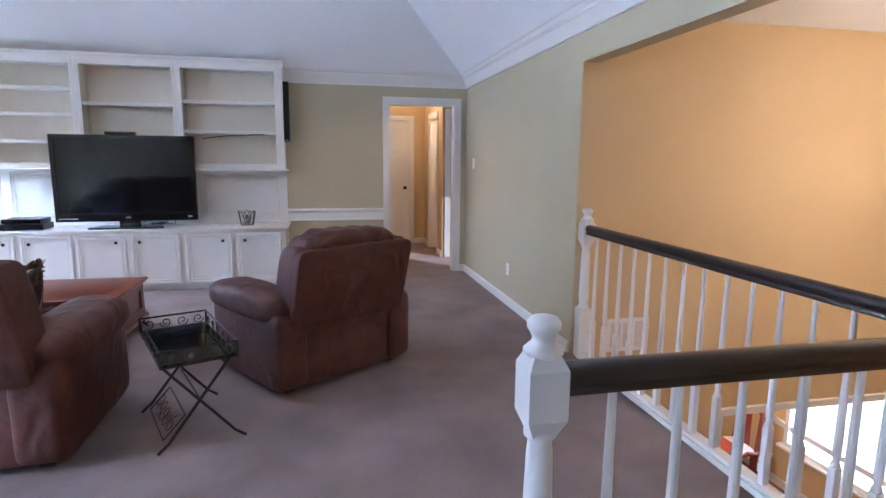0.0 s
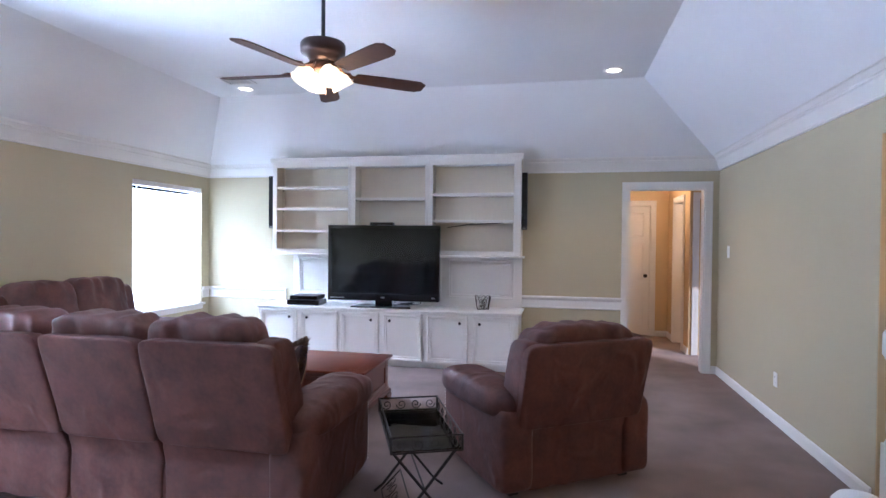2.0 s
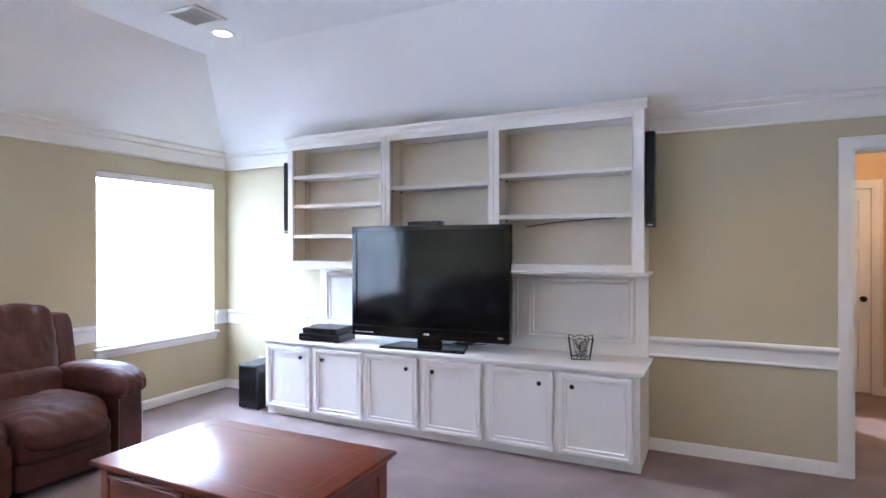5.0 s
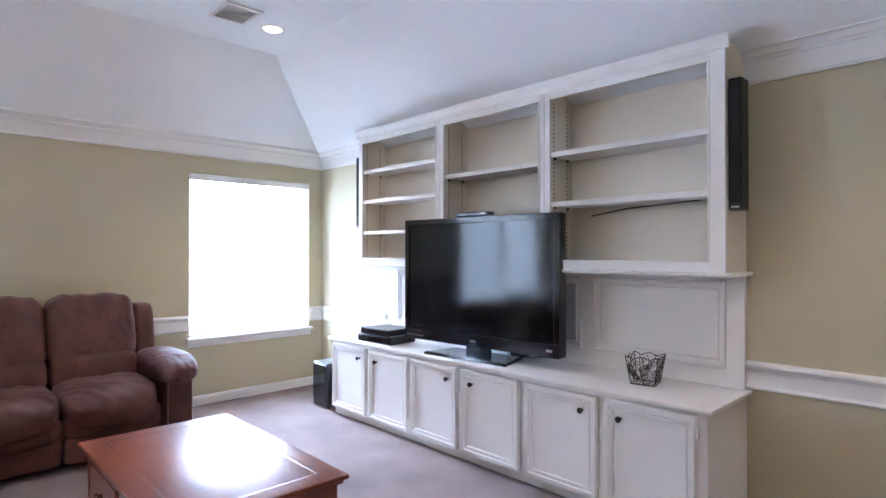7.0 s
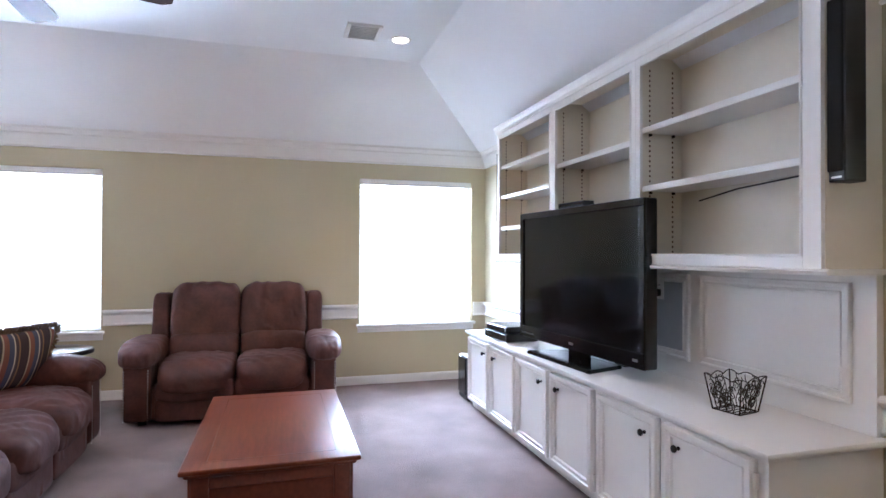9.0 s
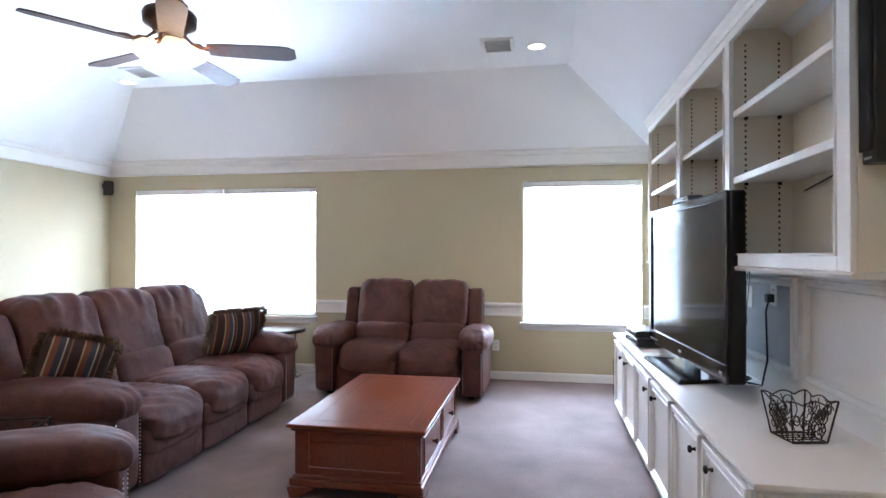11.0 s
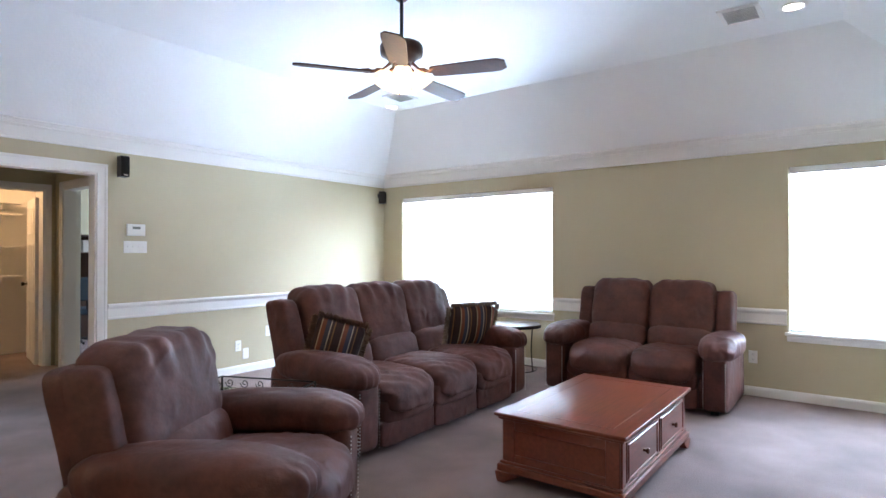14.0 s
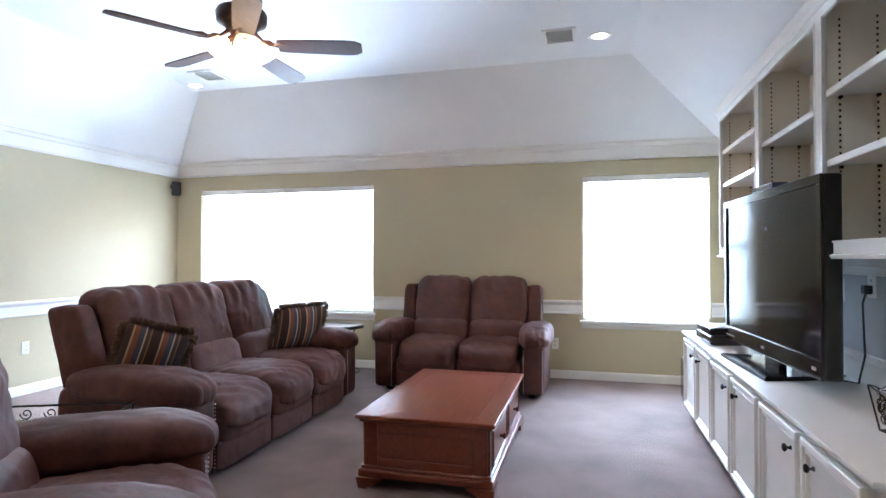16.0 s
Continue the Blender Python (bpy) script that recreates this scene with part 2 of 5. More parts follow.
def puff(size, at=(0, 0, 0), power=4.0, n=12, wrinkle=0.0, wscale=9.0, bend=None, seed=0.0, bm=None):
    """A stuffed, rounded block; bend maps a local point to its final place."""
    bm = bm or bmesh.new()
    cache = {}

    def vert(u, v, w):
        key = (round(u, 5), round(v, 5), round(w, 5))
        if key not in cache:
            p = Vector((u, v, w))
            q = p / ((abs(u) ** power + abs(v) ** power + abs(w) ** power) ** (1 / power))
            r = Vector((q.x * size[0] / 2, q.y * size[1] / 2, q.z * size[2] / 2))
            if wrinkle:
                nn = noise.noise(Vector((r.x * wscale + seed, r.y * wscale * 0.5 + seed * 1.7, r.z * wscale * 0.6)))
                n2 = noise.noise(Vector((r.x * wscale * 2.6 + seed, r.y * wscale * 2.1, r.z * wscale * 2.2 + 7)))
                r += q.normalized() * wrinkle * (nn + 0.5 * n2)
            r += Vector(at)
            if bend:
                r = Vector(bend(r))
            cache[key] = bm.verts.new(r)
        return cache[key]

    steps = [-1 + 2 * i / n for i in range(n + 1)]
    steps = [math.copysign(abs(t) ** 0.8, t) for t in steps]
    for ax in range(3):
        for sgn in (-1, 1):
            for i in range(n):
                for j in range(n):
                    quad = []
                    for a, b in ((steps[i], steps[j]), (steps[i + 1], steps[j]), (steps[i + 1], steps[j + 1]), (steps[i], steps[j + 1])):
                        c = [0, 0, 0]
                        c[ax], c[(ax + 1) % 3], c[(ax + 2) % 3] = sgn, a, b
                        quad.append(vert(*c))
                    bm.faces.new(quad if sgn > 0 else quad[::-1])
    return bm


def ring_frame(bm, x0, x1, z0, z1, profile, y, out):
    """One mitred frame swept round a rectangle; profile of (inset, height), out is the way it stands proud along y."""
    loops = []
    for a, t in profile:
        loops.append([bm.verts.new((x, y + out * t, z)) for x, z in ((x0 + a, z0 + a), (x1 - a, z0 + a), (x1 - a, z1 - a), (x0 + a, z1 - a))])
    for p, q in zip(loops, loops[1:]):
        for i in range(4):
            bm.faces.new((p[i], p[(i + 1) % 4], q[(i + 1) % 4], q[i]))
    bmesh.ops.recalc_face_normals(bm, faces=bm.faces[:])
    return bm


def moulding(axis, pos, inward, u0, u1, profile, bm=None, mitre0=0.0, mitre1=0.0):
    """Sweep a profile of (out, z) along a wall; axis is the wall's running axis, pos its plane, inward +1 or -1."""
    bm = bm or bmesh.new()
    rings = []
    for end, mi in ((0, mitre0), (1, mitre1)):
        ring = []
        for d, z in profile:
            u = (u0 + d * mi) if end == 0 else (u1 - d * mi)
            p = pos + inward * d
            ring.append(bm.verts.new((u, p, z) if axis == "x" else (p, u, z)))
        rings.append(ring)
    k = len(profile)
    for i in range(k):
        bm.faces.new((rings[0][i], rings[0][(i + 1) % k], rings[1][(i + 1) % k], rings[1][i]))
    bm.faces.new(rings[0][::-1])
    bm.faces.new(rings[1])
    bmesh.ops.recalc_face_normals(bm, faces=bm.faces[:])
    return bm


def add_wall(bm, axis, p0, p1, u0, u1, z0, z1, holes=()):
    us = sorted({u0, u1, *[h[0] for h in holes], *[h[1] for h in holes]})
    zs = sorted({z0, z1, *[h[2] for h in holes], *[h[3] for h in holes]})
    for a, b in zip(us, us[1:]):
        for c, d in zip(zs, zs[1:]):
            mu, mz = (a + b) / 2, (c + d) / 2
            if any(h[0] < mu < h[1] and h[2] < mz < h[3] for h in holes):
                continue
            if axis == "x":
                add_box(bm, a, b, p0, p1, c, d)
            else:
                add_box(bm, p0, p1, a, b, c, d)
    return bm


def structure(name, bm, mat, label, category, parent=None, smooth=False):
    return tagged(part(name, bm, mat, parent, smooth=smooth), label, category, kind="structure")


# ---- large structure ----
T = 0.12
LOW = -2.75
HALL_S, HALL_TOP = (-0.803, 0.75), 2.03
DOOR_N = (0.79, 1.60, 2.05)
# walls of the family room
structure("wall_west", add_wall(bmesh.new(), "y", W - 0.16, W, -0.2, N + T, -0.3, 2.6, [(v[0], v[1], v[2], v[3]) for v in WINDOWS.values()]), KHAKI, "khaki painted wall with three blind-covered windows", "wall")
structure("wall_north", add_wall(bmesh.new(), "x", N, N + T, W, E + T, -0.3, 2.6, [(DOOR_N[0], DOOR_N[1], -0.3, DOOR_N[2])]), KHAKI, "khaki painted wall behind the white built-in cabinets", "wall")
structure("wall_east", add_wall(bmesh.new(), "y", E, E + T, 1.0, N, -0.3, 2.6, [(1.0, JAMB, -0.3, HEADER_Z)]), KHAKI, "khaki painted wall ending at the stairwell opening", "wall")
structure("wall_south", add_wall(bmesh.new(), "x", S - T, S, W, E, -0.3, 2.6, [(HALL_S[0], HALL_S[1], -0.3, HALL_TOP)]), KHAKI, "khaki painted wall with thermostat and cased opening", "wall")
# floor
bm = bmesh.new()
add_box(bm, W, E + T, RAIL_Y, N, -0.3, 0)
add_box(bm, W, HALL_S[1], S - T, RAIL_Y, -0.3, 0)
add_box(bm, -2.4, 1.9, -3.3, S - T, -0.3, 0)
add_box(bm, 0.3, 3.4, N, 10.5, -0.3, 0)
structure("floor", bm, CARPET, "worn taupe wall-to-wall carpet", "floor")
# tray ceiling
bm = bmesh.new()
lo = [(W, S), (E, S), (E, N), (W, N)]
hi = [(W + INSET_W, S + INSET), (E - INSET, S + INSET), (E - INSET, N - INSET), (W + INSET_W, N - INSET)]
vl = [bm.verts.new((x, y, SPRING)) for x, y in lo]
vh = [bm.verts.new((x, y, TRAY_Z)) for x, y in hi]
for i in range(4):
    bm.faces.new((vl[i], vl[(i + 1) % 4], vh[(i + 1) % 4], vh[i]))
bm.faces.new(vh)
# unseen slab above the tray, added to keep outside light out
add_box(bm, W - 0.2, E + 0.2, S - 0.2, N + 0.2, 3.2, 3.3)
structure("ceiling", bm, CEIL, "white textured tray ceiling with sloped sides", "ceiling")
# unseen walls under that slab, added to block light at the sides
bm = bmesh.new()
for a in ((W - 0.2, W - 0.1, S - 0.2, N + 0.2), (E + 0.1, E + 0.2, S - 0.2, N + 0.2), (W - 0.1, E + 0.1, S - 0.2, S - 0.1), (W - 0.1, E + 0.1, N + 0.1, N + 0.2)):
    add_box(bm, *a, 2.6, 3.2)
structure("roof_light_block", bm, CEIL, "unseen plain wall added round the roof space to block light", "wall")

# mouldings
CROWN = [(0, CROWN_Z), (0.016, CROWN_Z), (0.019, CROWN_Z + 0.008), (0.013, CROWN_Z + 0.014), (0.015, CROWN_Z + 0.022), (0.050, CROWN_Z + 0.100), (0.060, CROWN_Z + 0.100), (0.066, CROWN_Z + 0.112), (0.062, CROWN_Z + 0.120), (0.086, CROWN_Z + 0.146), (0.100, CROWN_Z + 0.150), (0.100, CROWN_Z + 0.175), (0, CROWN_Z + 0.15)]
CAB = (-3.50, -0.40)
HUTCH_X = (-3.46, -0.40)
bm = bmesh.new()
moulding("y", W, 1, S, N, CROWN, bm, 1, 1)
moulding("y", E, -1, S, N, CROWN, bm, 1, 1)
moulding("x", S, 1, W, E, CROWN, bm, 1, 1)
moulding("x", N, -1, W, HUTCH_X[0], CROWN, bm, 1, 0)
moulding("x", N, -1, HUTCH_X[1], E, CROWN, bm, 0, 1)
structure("trim", bm, WHITE, "deep white crown moulding along the ceiling", "crown moulding")
RAILP = [(0, 0.665), (0.012, 0.665), (0.018, 0.675), (0.012, 0.69), (0.012, 0.76), (0.022, 0.772), (0.034, 0.785), (0.034, 0.797), (0.024, 0.808), (0, 0.808)]
BASEP = [(0, 0.0), (0.016, 0.0), (0.016, 0.065), (0.010, 0.082), (0, 0.085)]
bm = bmesh.new()
bb = bmesh.new()
for y0, y1 in ((S, 1.885), (4.195, 6.47), (7.70, N)):
    moulding("y", W, 1, y0, y1, RAILP, bm)
for x0, x1 in ((W + 0.034, -3.42), (CAB[1] + 0.002, 0.725)):
    moulding("x", N, -1, x0, x1, RAILP, bm)
moulding("x", S, 1, W + 0.034, HALL_S[0] - 0.092, [(d, z + 0.045) for d, z in RAILP], bm)
structure("trim", bm, WHITE, "white chair rail moulding on khaki wall", "chair rail")
moulding("y", W, 1, S, N, BASEP, bb)
moulding("x", N, -1, W + 0.016, -3.45, BASEP, bb)
moulding("x", N, -1, CAB[1] + 0.002, 0.725, BASEP, bb)
moulding("x", N, -1, 1.68, E - 0.016, BASEP, bb)
moulding("y", E, -1, JAMB + 0.03, N, BASEP, bb)
moulding("x", S, 1, W + 0.016, HALL_S[0] - 0.092, BASEP, bb)
structure("baseboard", bb, WHITE, "white painted baseboard at the carpet", "baseboard")


def casing(name, axis, pos, inward, u0, u1, top, label, w=0.072, depth=T, bottom=0.0):
    """Moulded door casing with its jamb lining."""
    bm = bmesh.new()
    a = [(0, 0.022), (0.010, 0.022), (0.014, 0.016), (w - 0.02, 0.014), (w - 0.012, 0.018), (w, 0.018), (w, 0.0), (0, 0)]
    for s0, s1 in ((u0, -1), (u1, 1)):
        for d0, d1 in ((0.0, w * 0.3), (w * 0.3, w * 0.75), (w * 0.75, w)):
            t = 0.022 if d0 > w * 0.7 else (0.013 if d0 > 0 else 0.017)
            lo, hi = sorted((s0 + s1 * d0, s0 + s1 * d1))
            p = sorted((pos - inward * 0.002, pos + inward * t))
            top_here = top + d1
            add_box(bm, *((lo, hi, p[0], p[1]) if axis == "x" else (p[0], p[1], lo, hi)), bottom, top_here)
    for d0, d1 in ((0.0, w * 0.3), (w * 0.3, w * 0.75), (w * 0.75, w)):
        t = 0.022 if d0 > w * 0.7 else (0.013 if d0 > 0 else 0.017)
        p = sorted((pos - inward * 0.002, pos + inward * t))
        add_box(bm, *((u0 - d0, u1 + d0, p[0], p[1]) if axis == "x" else (p[0], p[1], u0 - d0, u1 + d0)), top + d0, top + d1)
    q = sorted((pos + inward * 0.004, pos - inward * (depth + 0.004)))
    for lo, hi in ((u0 - 0.001, u0 + 0.016), (u1 - 0.016, u1 + 0.001)):
        add_box(bm, *((lo, hi, q[0], q[1]) if axis == "x" else (q[0], q[1], lo, hi)), bottom, top + 0.001)
    add_box(bm, *((u0 + 0.016, u1 - 0.016, q[0], q[1]) if axis == "x" else (q[0], q[1], u0 + 0.016, u1 - 0.016)), top - 0.016, top + 0.001)
    return structure(name, bm, WHITE, label, "door frame")


casing("door_1", "x", N, -1, DOOR_N[0], DOOR_N[1], DOOR_N[2], "white moulded casing of the hallway opening")
casing("door_2", "x", S, 1, HALL_S[0], HALL_S[1], HALL_TOP, "white moulded casing of the wide cased opening", w=0.085)


# windows with blinds
def window(name, y0, y1, z0, z1, panes, label):
    win = tagged(base_empty(name, pose(W, 0, 0)), label, "window", kind="structure")
    x = -0.12
    bm = bmesh.new()
    f = 0.045
    add_box(bm, x - 0.03, x + 0.03, y0, y0 + f, z0, z1)
    add_box(bm, x - 0.03, x + 0.03, y1 - f, y1, z0, z1)
    add_box(bm, x - 0.03, x + 0.03, y0 + f, y1 - f, z0, z0 + f)
    add_box(bm, x - 0.03, x + 0.03, y0 + f, y1 - f, z1 - f, z1)
    part("window_frame", bm, WHITE, win)
    width = (y1 - y0) / panes
    mz = (z0 + z1) / 2 + 0.02
    for i in range(panes):
        a, b = y0 + i * width, y0 + (i + 1) * width
        if i:
            part("mullion", box(x - 0.028, x + 0.028, a - 0.035, a + 0.035, z0 + f, z1 - f), WHITE, win)
        a2 = a + (0.035 if i else f)
        b2 = b - (0.035 if i < panes - 1 else f)
        part("meeting_rail", box(x - 0.02, x + 0.022, a2, b2, mz - 0.025, mz + 0.025, 0.004), WHITE, win)
        for c, d in ((z0 + f, mz - 0.025), (mz + 0.025, z1 - f)):
            pane = part("pane", box(x - 0.004, x + 0.002, a2, b2, c, d), GLASS, win)
            pane.visible_shadow = False
    bm = bmesh.new()
    add_box(bm, -0.10, 0.05, y0 - 0.03, y1 + 0.03, z0 - 0.03, z0 - 0.002, 0.006)
    part("window_sill", bm, WHITE, win)
    bm = bmesh.new()
    moulding("y", 0, 1, y0 - 0.015, y1 + 0.015, [(0, z0 - 0.085), (0.012, z0 - 0.085), (0.018, z0 - 0.05), (0.014, z0 - 0.032), (0, z0 - 0.032)], bm)
    part("window_apron", bm, WHITE, win)
    return win


window("window_1", *WINDOWS["window_1"], 2, "wide double window, blown bright by daylight")
window("window_2", *WINDOWS["window_2"], 1, "single sash window bright with daylight")


def blind(y0, y1, z0, z1, tilt, label):
    b = tagged(base_empty("window_blind", pose(W - 0.045, (y0 + y1) / 2, 0)), label, "blind", group="white slat blinds")
    h = (y1 - y0) / 2 - 0.008
    part("headrail", box(-0.03, 0.042, -h, h, z1 - 0.065, z1 - 0.004, 0.004), WHITE, b)
    part("bottom_rail", box(-0.024, 0.024, -h, h, z0 + 0.004, z0 + 0.022, 0.004), SLAT, b)
    bm = box(-0.024, 0.024, -h, h, -0.0014, 0.0014)
    me = bpy.data.meshes.new("slat")
    bm.to_mesh(me)
    bm.free()
    me.materials.append(SLAT)
    z = z0 + 0.055
    k = 0
    while z < z1 - 0.08:
        shared("slat", me, b, pose(0, 0, z, 0, tilt + random.uniform(-1.5, 1.5), random.uniform(-0.1, 0.1)))
        z += 0.042
        k += 1
    for s in (-0.72, 0.72):
        part("ladder_cord", tube([(0.0255, h * s, z0 + 0.01), (0.0255, h * s, z1 - 0.065)], 0.0012, 5), WHITE, b)
    part("tilt_wand", tube([(0.034, -h + 0.06, z1 - 0.07), (0.036, -h + 0.06, z1 - 0.85)], 0.004, 6), SLAT, b)
    part("cord_tassel", lathe([(0.003, 0), (0.008, 0.004), (0.006, 0.03), (0.002, 0.034)], 8, m=pose(0.034, h - 0.035, z0 + 0.55)), PLASTIC, b, smooth=True)
    part("pull_cord", tube([(0.034, h - 0.035, z0 + 0.58), (0.034, h - 0.035, z1 - 0.065)], 0.0013, 5), WHITE, b)
    return b


_y0, _y1, _z0, _z1 = WINDOWS["window_1"]
blind(_y0, (_y0 + _y1) / 2, _z0, _z1, 58, "white slat blind, slats tilted, in the double window")
blind((_y0 + _y1) / 2, _y1, _z0, _z1, -57, "white slat blind, slats tilted, in the double window")
blind(*WINDOWS["window_2"], 57, "white slat blind, slats tilted, in the single window")

# ---- stairwell, foyer and lower dining room ----
FOY_E = 5.7
bm = bmesh.new()
add_wall(bm, "x", JAMB, JAMB + T, E + T, FOY_E, -0.58, 2.6)
add_wall(bm, "x", JAMB, JAMB + T, E + T, 3.07, LOW, -0.58)
add_box(bm, E + 0.002, E + T, JAMB - 0.006, JAMB, -0.3, HEADER_Z)
structure("wall_foyer", bm, TAN, "tan painted wall of the two-storey stairwell", "wall")
structure("wall_foyer_east", add_wall(bmesh.new(), "y", FOY_E, FOY_E + T, -1.5, 8.6, LOW, 2.6, [(5.25, 6.65, -2.15, -0.75)]), TAN, "tan painted outer wall with a lower window", "wall")
structure("wall_foyer_south", add_wall(bmesh.new(), "x", 0.2, 0.2 + T, HALL_S[1], FOY_E, LOW, 2.6), TAN, "tan painted wall closing the stairwell", "wall")
structure("ceiling_foyer", box(E + T, FOY_E + T, -1.5, JAMB + T, 2.365, 2.52), CEIL, "flat white stairwell ceiling", "ceiling")
structure("floor_lower", box(0.3, FOY_E + T, 0.2, 8.6, LOW - 0.1, LOW), material("oak_floor", (0.16, 0.06, 0.03), 0.35, vary=0.3, scale=4, stretch=(1, 6, 1)), "reddish wood floor of the storey below", "floor")
structure("ceiling_dining", box(E + T, FOY_E, JAMB + T, 8.6, -0.36, -0.31), CEIL, "flat white dining room ceiling", "ceiling")
bm = bmesh.new()
add_wall(bm, "x", 8.48, 8.6, 1.6, FOY_E, LOW, -0.31)
add_wall(bm, "y", 1.6, 1.72, 0.2, 8.48, LOW, -0.31)
structure("wall_dining", bm, TAN, "tan painted dining room walls", "wall")
bm = bmesh.new()
moulding("x", JAMB, -1, 3.0, FOY_E, [(0, -0.60), (0.016, -0.60), (0.016, -0.545), (0, -0.535)], bm)
add_box(bm, 3.0, 3.07, JAMB - 0.016, JAMB, LOW, -0.60)
structure("trim", bm, WHITE, "white casing of the dining room opening", "door frame")
bm = bmesh.new()
moulding("y", FOY_E, -1, 4.9, 8.48, [(0, LOW + 0.80), (0.02, LOW + 0.80), (0.03, LOW + 0.87), (0, LOW + 0.88)], bm)
moulding("y", FOY_E, -1, 4.9, 8.48, [(0, LOW), (0.018, LOW), (0.018, LOW + 0.10), (0, LOW + 0.11)], bm)
moulding("x", 8.48, -1, 1.75, FOY_E, [(0, LOW + 0.80), (0.02, LOW + 0.80), (0.03, LOW + 0.87), (0, LOW + 0.88)], bm)
structure("trim", bm, WHITE, "white chair rail and baseboard in the dining room", "chair rail")
# dining window and blind
dw = tagged(base_empty("window_3", pose(FOY_E, 5.95, 0)), "lower dining room window with white frame", "window", kind="structure")
bm = bmesh.new()
for a in ((-0.04, 0.03, -0.70, -0.64, -2.15, -0.75), (-0.04, 0.03, 0.64, 0.70, -2.15, -0.75), (-0.04, 0.03, -0.64, 0.64, -2.15, -2.10), (-0.04, 0.03, -0.64, 0.64, -0.80, -0.75)):
    add_box(bm, *a)
part("window_frame", bm, WHITE, dw)
part("window_sill", box(-0.09, 0.0, -0.76, 0.76, -2.19, -2.152, 0.005), WHITE, dw)
db = tagged(base_empty("window_blind", pose(FOY_E + 0.03, 5.95, 0)), "white slat blind in the dining room window", "blind", group="white slat blinds")
bm = box(-0.02, 0.02, -0.63, 0.63, -0.0014, 0.0014)
me = bpy.data.meshes.new("slat")
bm.to_mesh(me)
bm.free()
me.materials.append(SLAT)
for i in range(30):
    shared("slat", me, db, pose(0, 0, -2.08 + i * 0.0425, 0, -35, 0))

# stairs down from the landing
steps = tagged(base_empty("staircase", pose(HALL_S[1], S, 0)), "carpeted stairs going down beside the railing", "stairs", kind="structure")
for i in range(10):
    part("step", box(i * 0.25, i * 0.25 + 0.25, 0, RAIL_Y - S - 0.02, -0.18 * (i + 1) - 0.25, -0.18 * (i + 1), 0.012), CARPET, steps)

# ---- railings ----
def newel(x, y, label, turn=0):
    ob = tagged(base_empty("newel_post", pose(x, y, 0, 0, 0, turn)), label, "newel post", group="white newel posts")
    h = 0.044
    bm = box(-h, h, -h, h, 0.0, 0.36, 0.004)
    part("lower_block", bm, WHITE, ob)
    part("turned_shaft", lathe([(0.040, 0.36), (0.043, 0.365), (0.034, 0.385), (0.029, 0.40), (0.034, 0.415), (0.036, 0.44), (0.033, 0.62), (0.029, 0.76), (0.026, 0.79), (0.036, 0.80), (0.036, 0.812), (0.030, 0.82)], 20), WHITE, ob, smooth=True)
    bm = bmesh.new()
    lathe([(h * 0.78, 0.80), (h * 1.414, 0.845), (h * 1.414, 0.955), (h * 0.95, 0.985)], 4, bm, pose(0, 0, 0, 0, 0, 45))
    part("upper_block", bm, WHITE, ob)
    part("finial", lathe([(0.034, 0.978), (0.043, 0.986), (0.043, 0.993), (0.036, 1.000), (0.027, 1.008), (0.024, 1.018), (0.029, 1.030), (0.036, 1.040), (0.036, 1.052), (0.028, 1.062), (0.012, 1.067), (0.001, 1.068)], 24), WHITE, ob, smooth=True)
    return ob


newel(NEWEL_X, RAIL_Y, "white turned newel post with ball finial at the stair landing")
newel(E + 0.06, JAMB - 0.055, "white turned newel post against the wall end")
newel(E + 0.06, RAIL_Y, "white turned newel post at the railing corner")


def baluster_mesh():
    bm = bmesh.new()
    add_box(bm, -0.016, 0.016, -0.016, 0.016, 0, 0.26, 0.002)
    lathe([(0.016, 0.26), (0.017, 0.268), (0.011, 0.285), (0.014, 0.30), (0.0155, 0.33), (0.013, 0.55), (0.0095, 0.885)], 10, bm)
    me = bpy.data.meshes.new("baluster")
    bm.to_mesh(me)
    bm.free()
    me.materials.append(WHITE)
    me.polygons.foreach_set("use_smooth", [True] * len(me.polygons))
    me.set_sharp_from_angle(angle=radians(35))
    return me


BALUSTER = baluster_mesh()


def railing(x0, y0, x1, y1, top, label):
    d = Vector((x1 - x0, y1 - y0, 0))
    L = d.length
    ob = tagged(base_empty("stair_railing", pose(x0, y0, 0, 0, 0, math.degrees(math.atan2(d.y, d.x)))), label, "railing", group="landing railings")
    prof = [(-0.026, 0.0), (0.026, 0.0), (0.029, 0.012), (0.024, 0.02), (0.032, 0.034), (0.033, 0.048), (0.024, 0.062), (0.0, 0.067), (-0.024, 0.062), (-0.033, 0.048), (-0.032, 0.034), (-0.024, 0.02), (-0.029, 0.012)]
    bm = bmesh.new()
    r = [[bm.verts.new((u, a, top + b)) for a, b in prof] for u in (0.03, L - 0.03)]
    for i in range(len(prof)):
        bm.faces.new((r[0][i], r[1][i], r[1][(i + 1) % len(prof)], r[0][(i + 1) % len(prof)]))
    smooth_sharp(part("handrail", bm, DARKWOOD, ob, "dark stained wooden handrail"), 50)
    part("shoe_rail", box(0.045, L - 0.045, -0.035, 0.035, 0.0, 0.045, 0.006), WHITE, ob)
    part("stair_fascia", box(0.0, L, -0.012 - 0.035, -0.036, -0.3, 0.03), WHITE, ob)
    n = round(L / 0.16)
    for i in range(1, n):
        shared("baluster", BALUSTER, ob, pose(L * i / n, 0, 0.042, 0, 0, 0))
    return ob


railing(NEWEL_X, RAIL_Y, E + 0.06, RAIL_Y, 0.893, "white balusters under a dark wooden handrail beside the stairs")
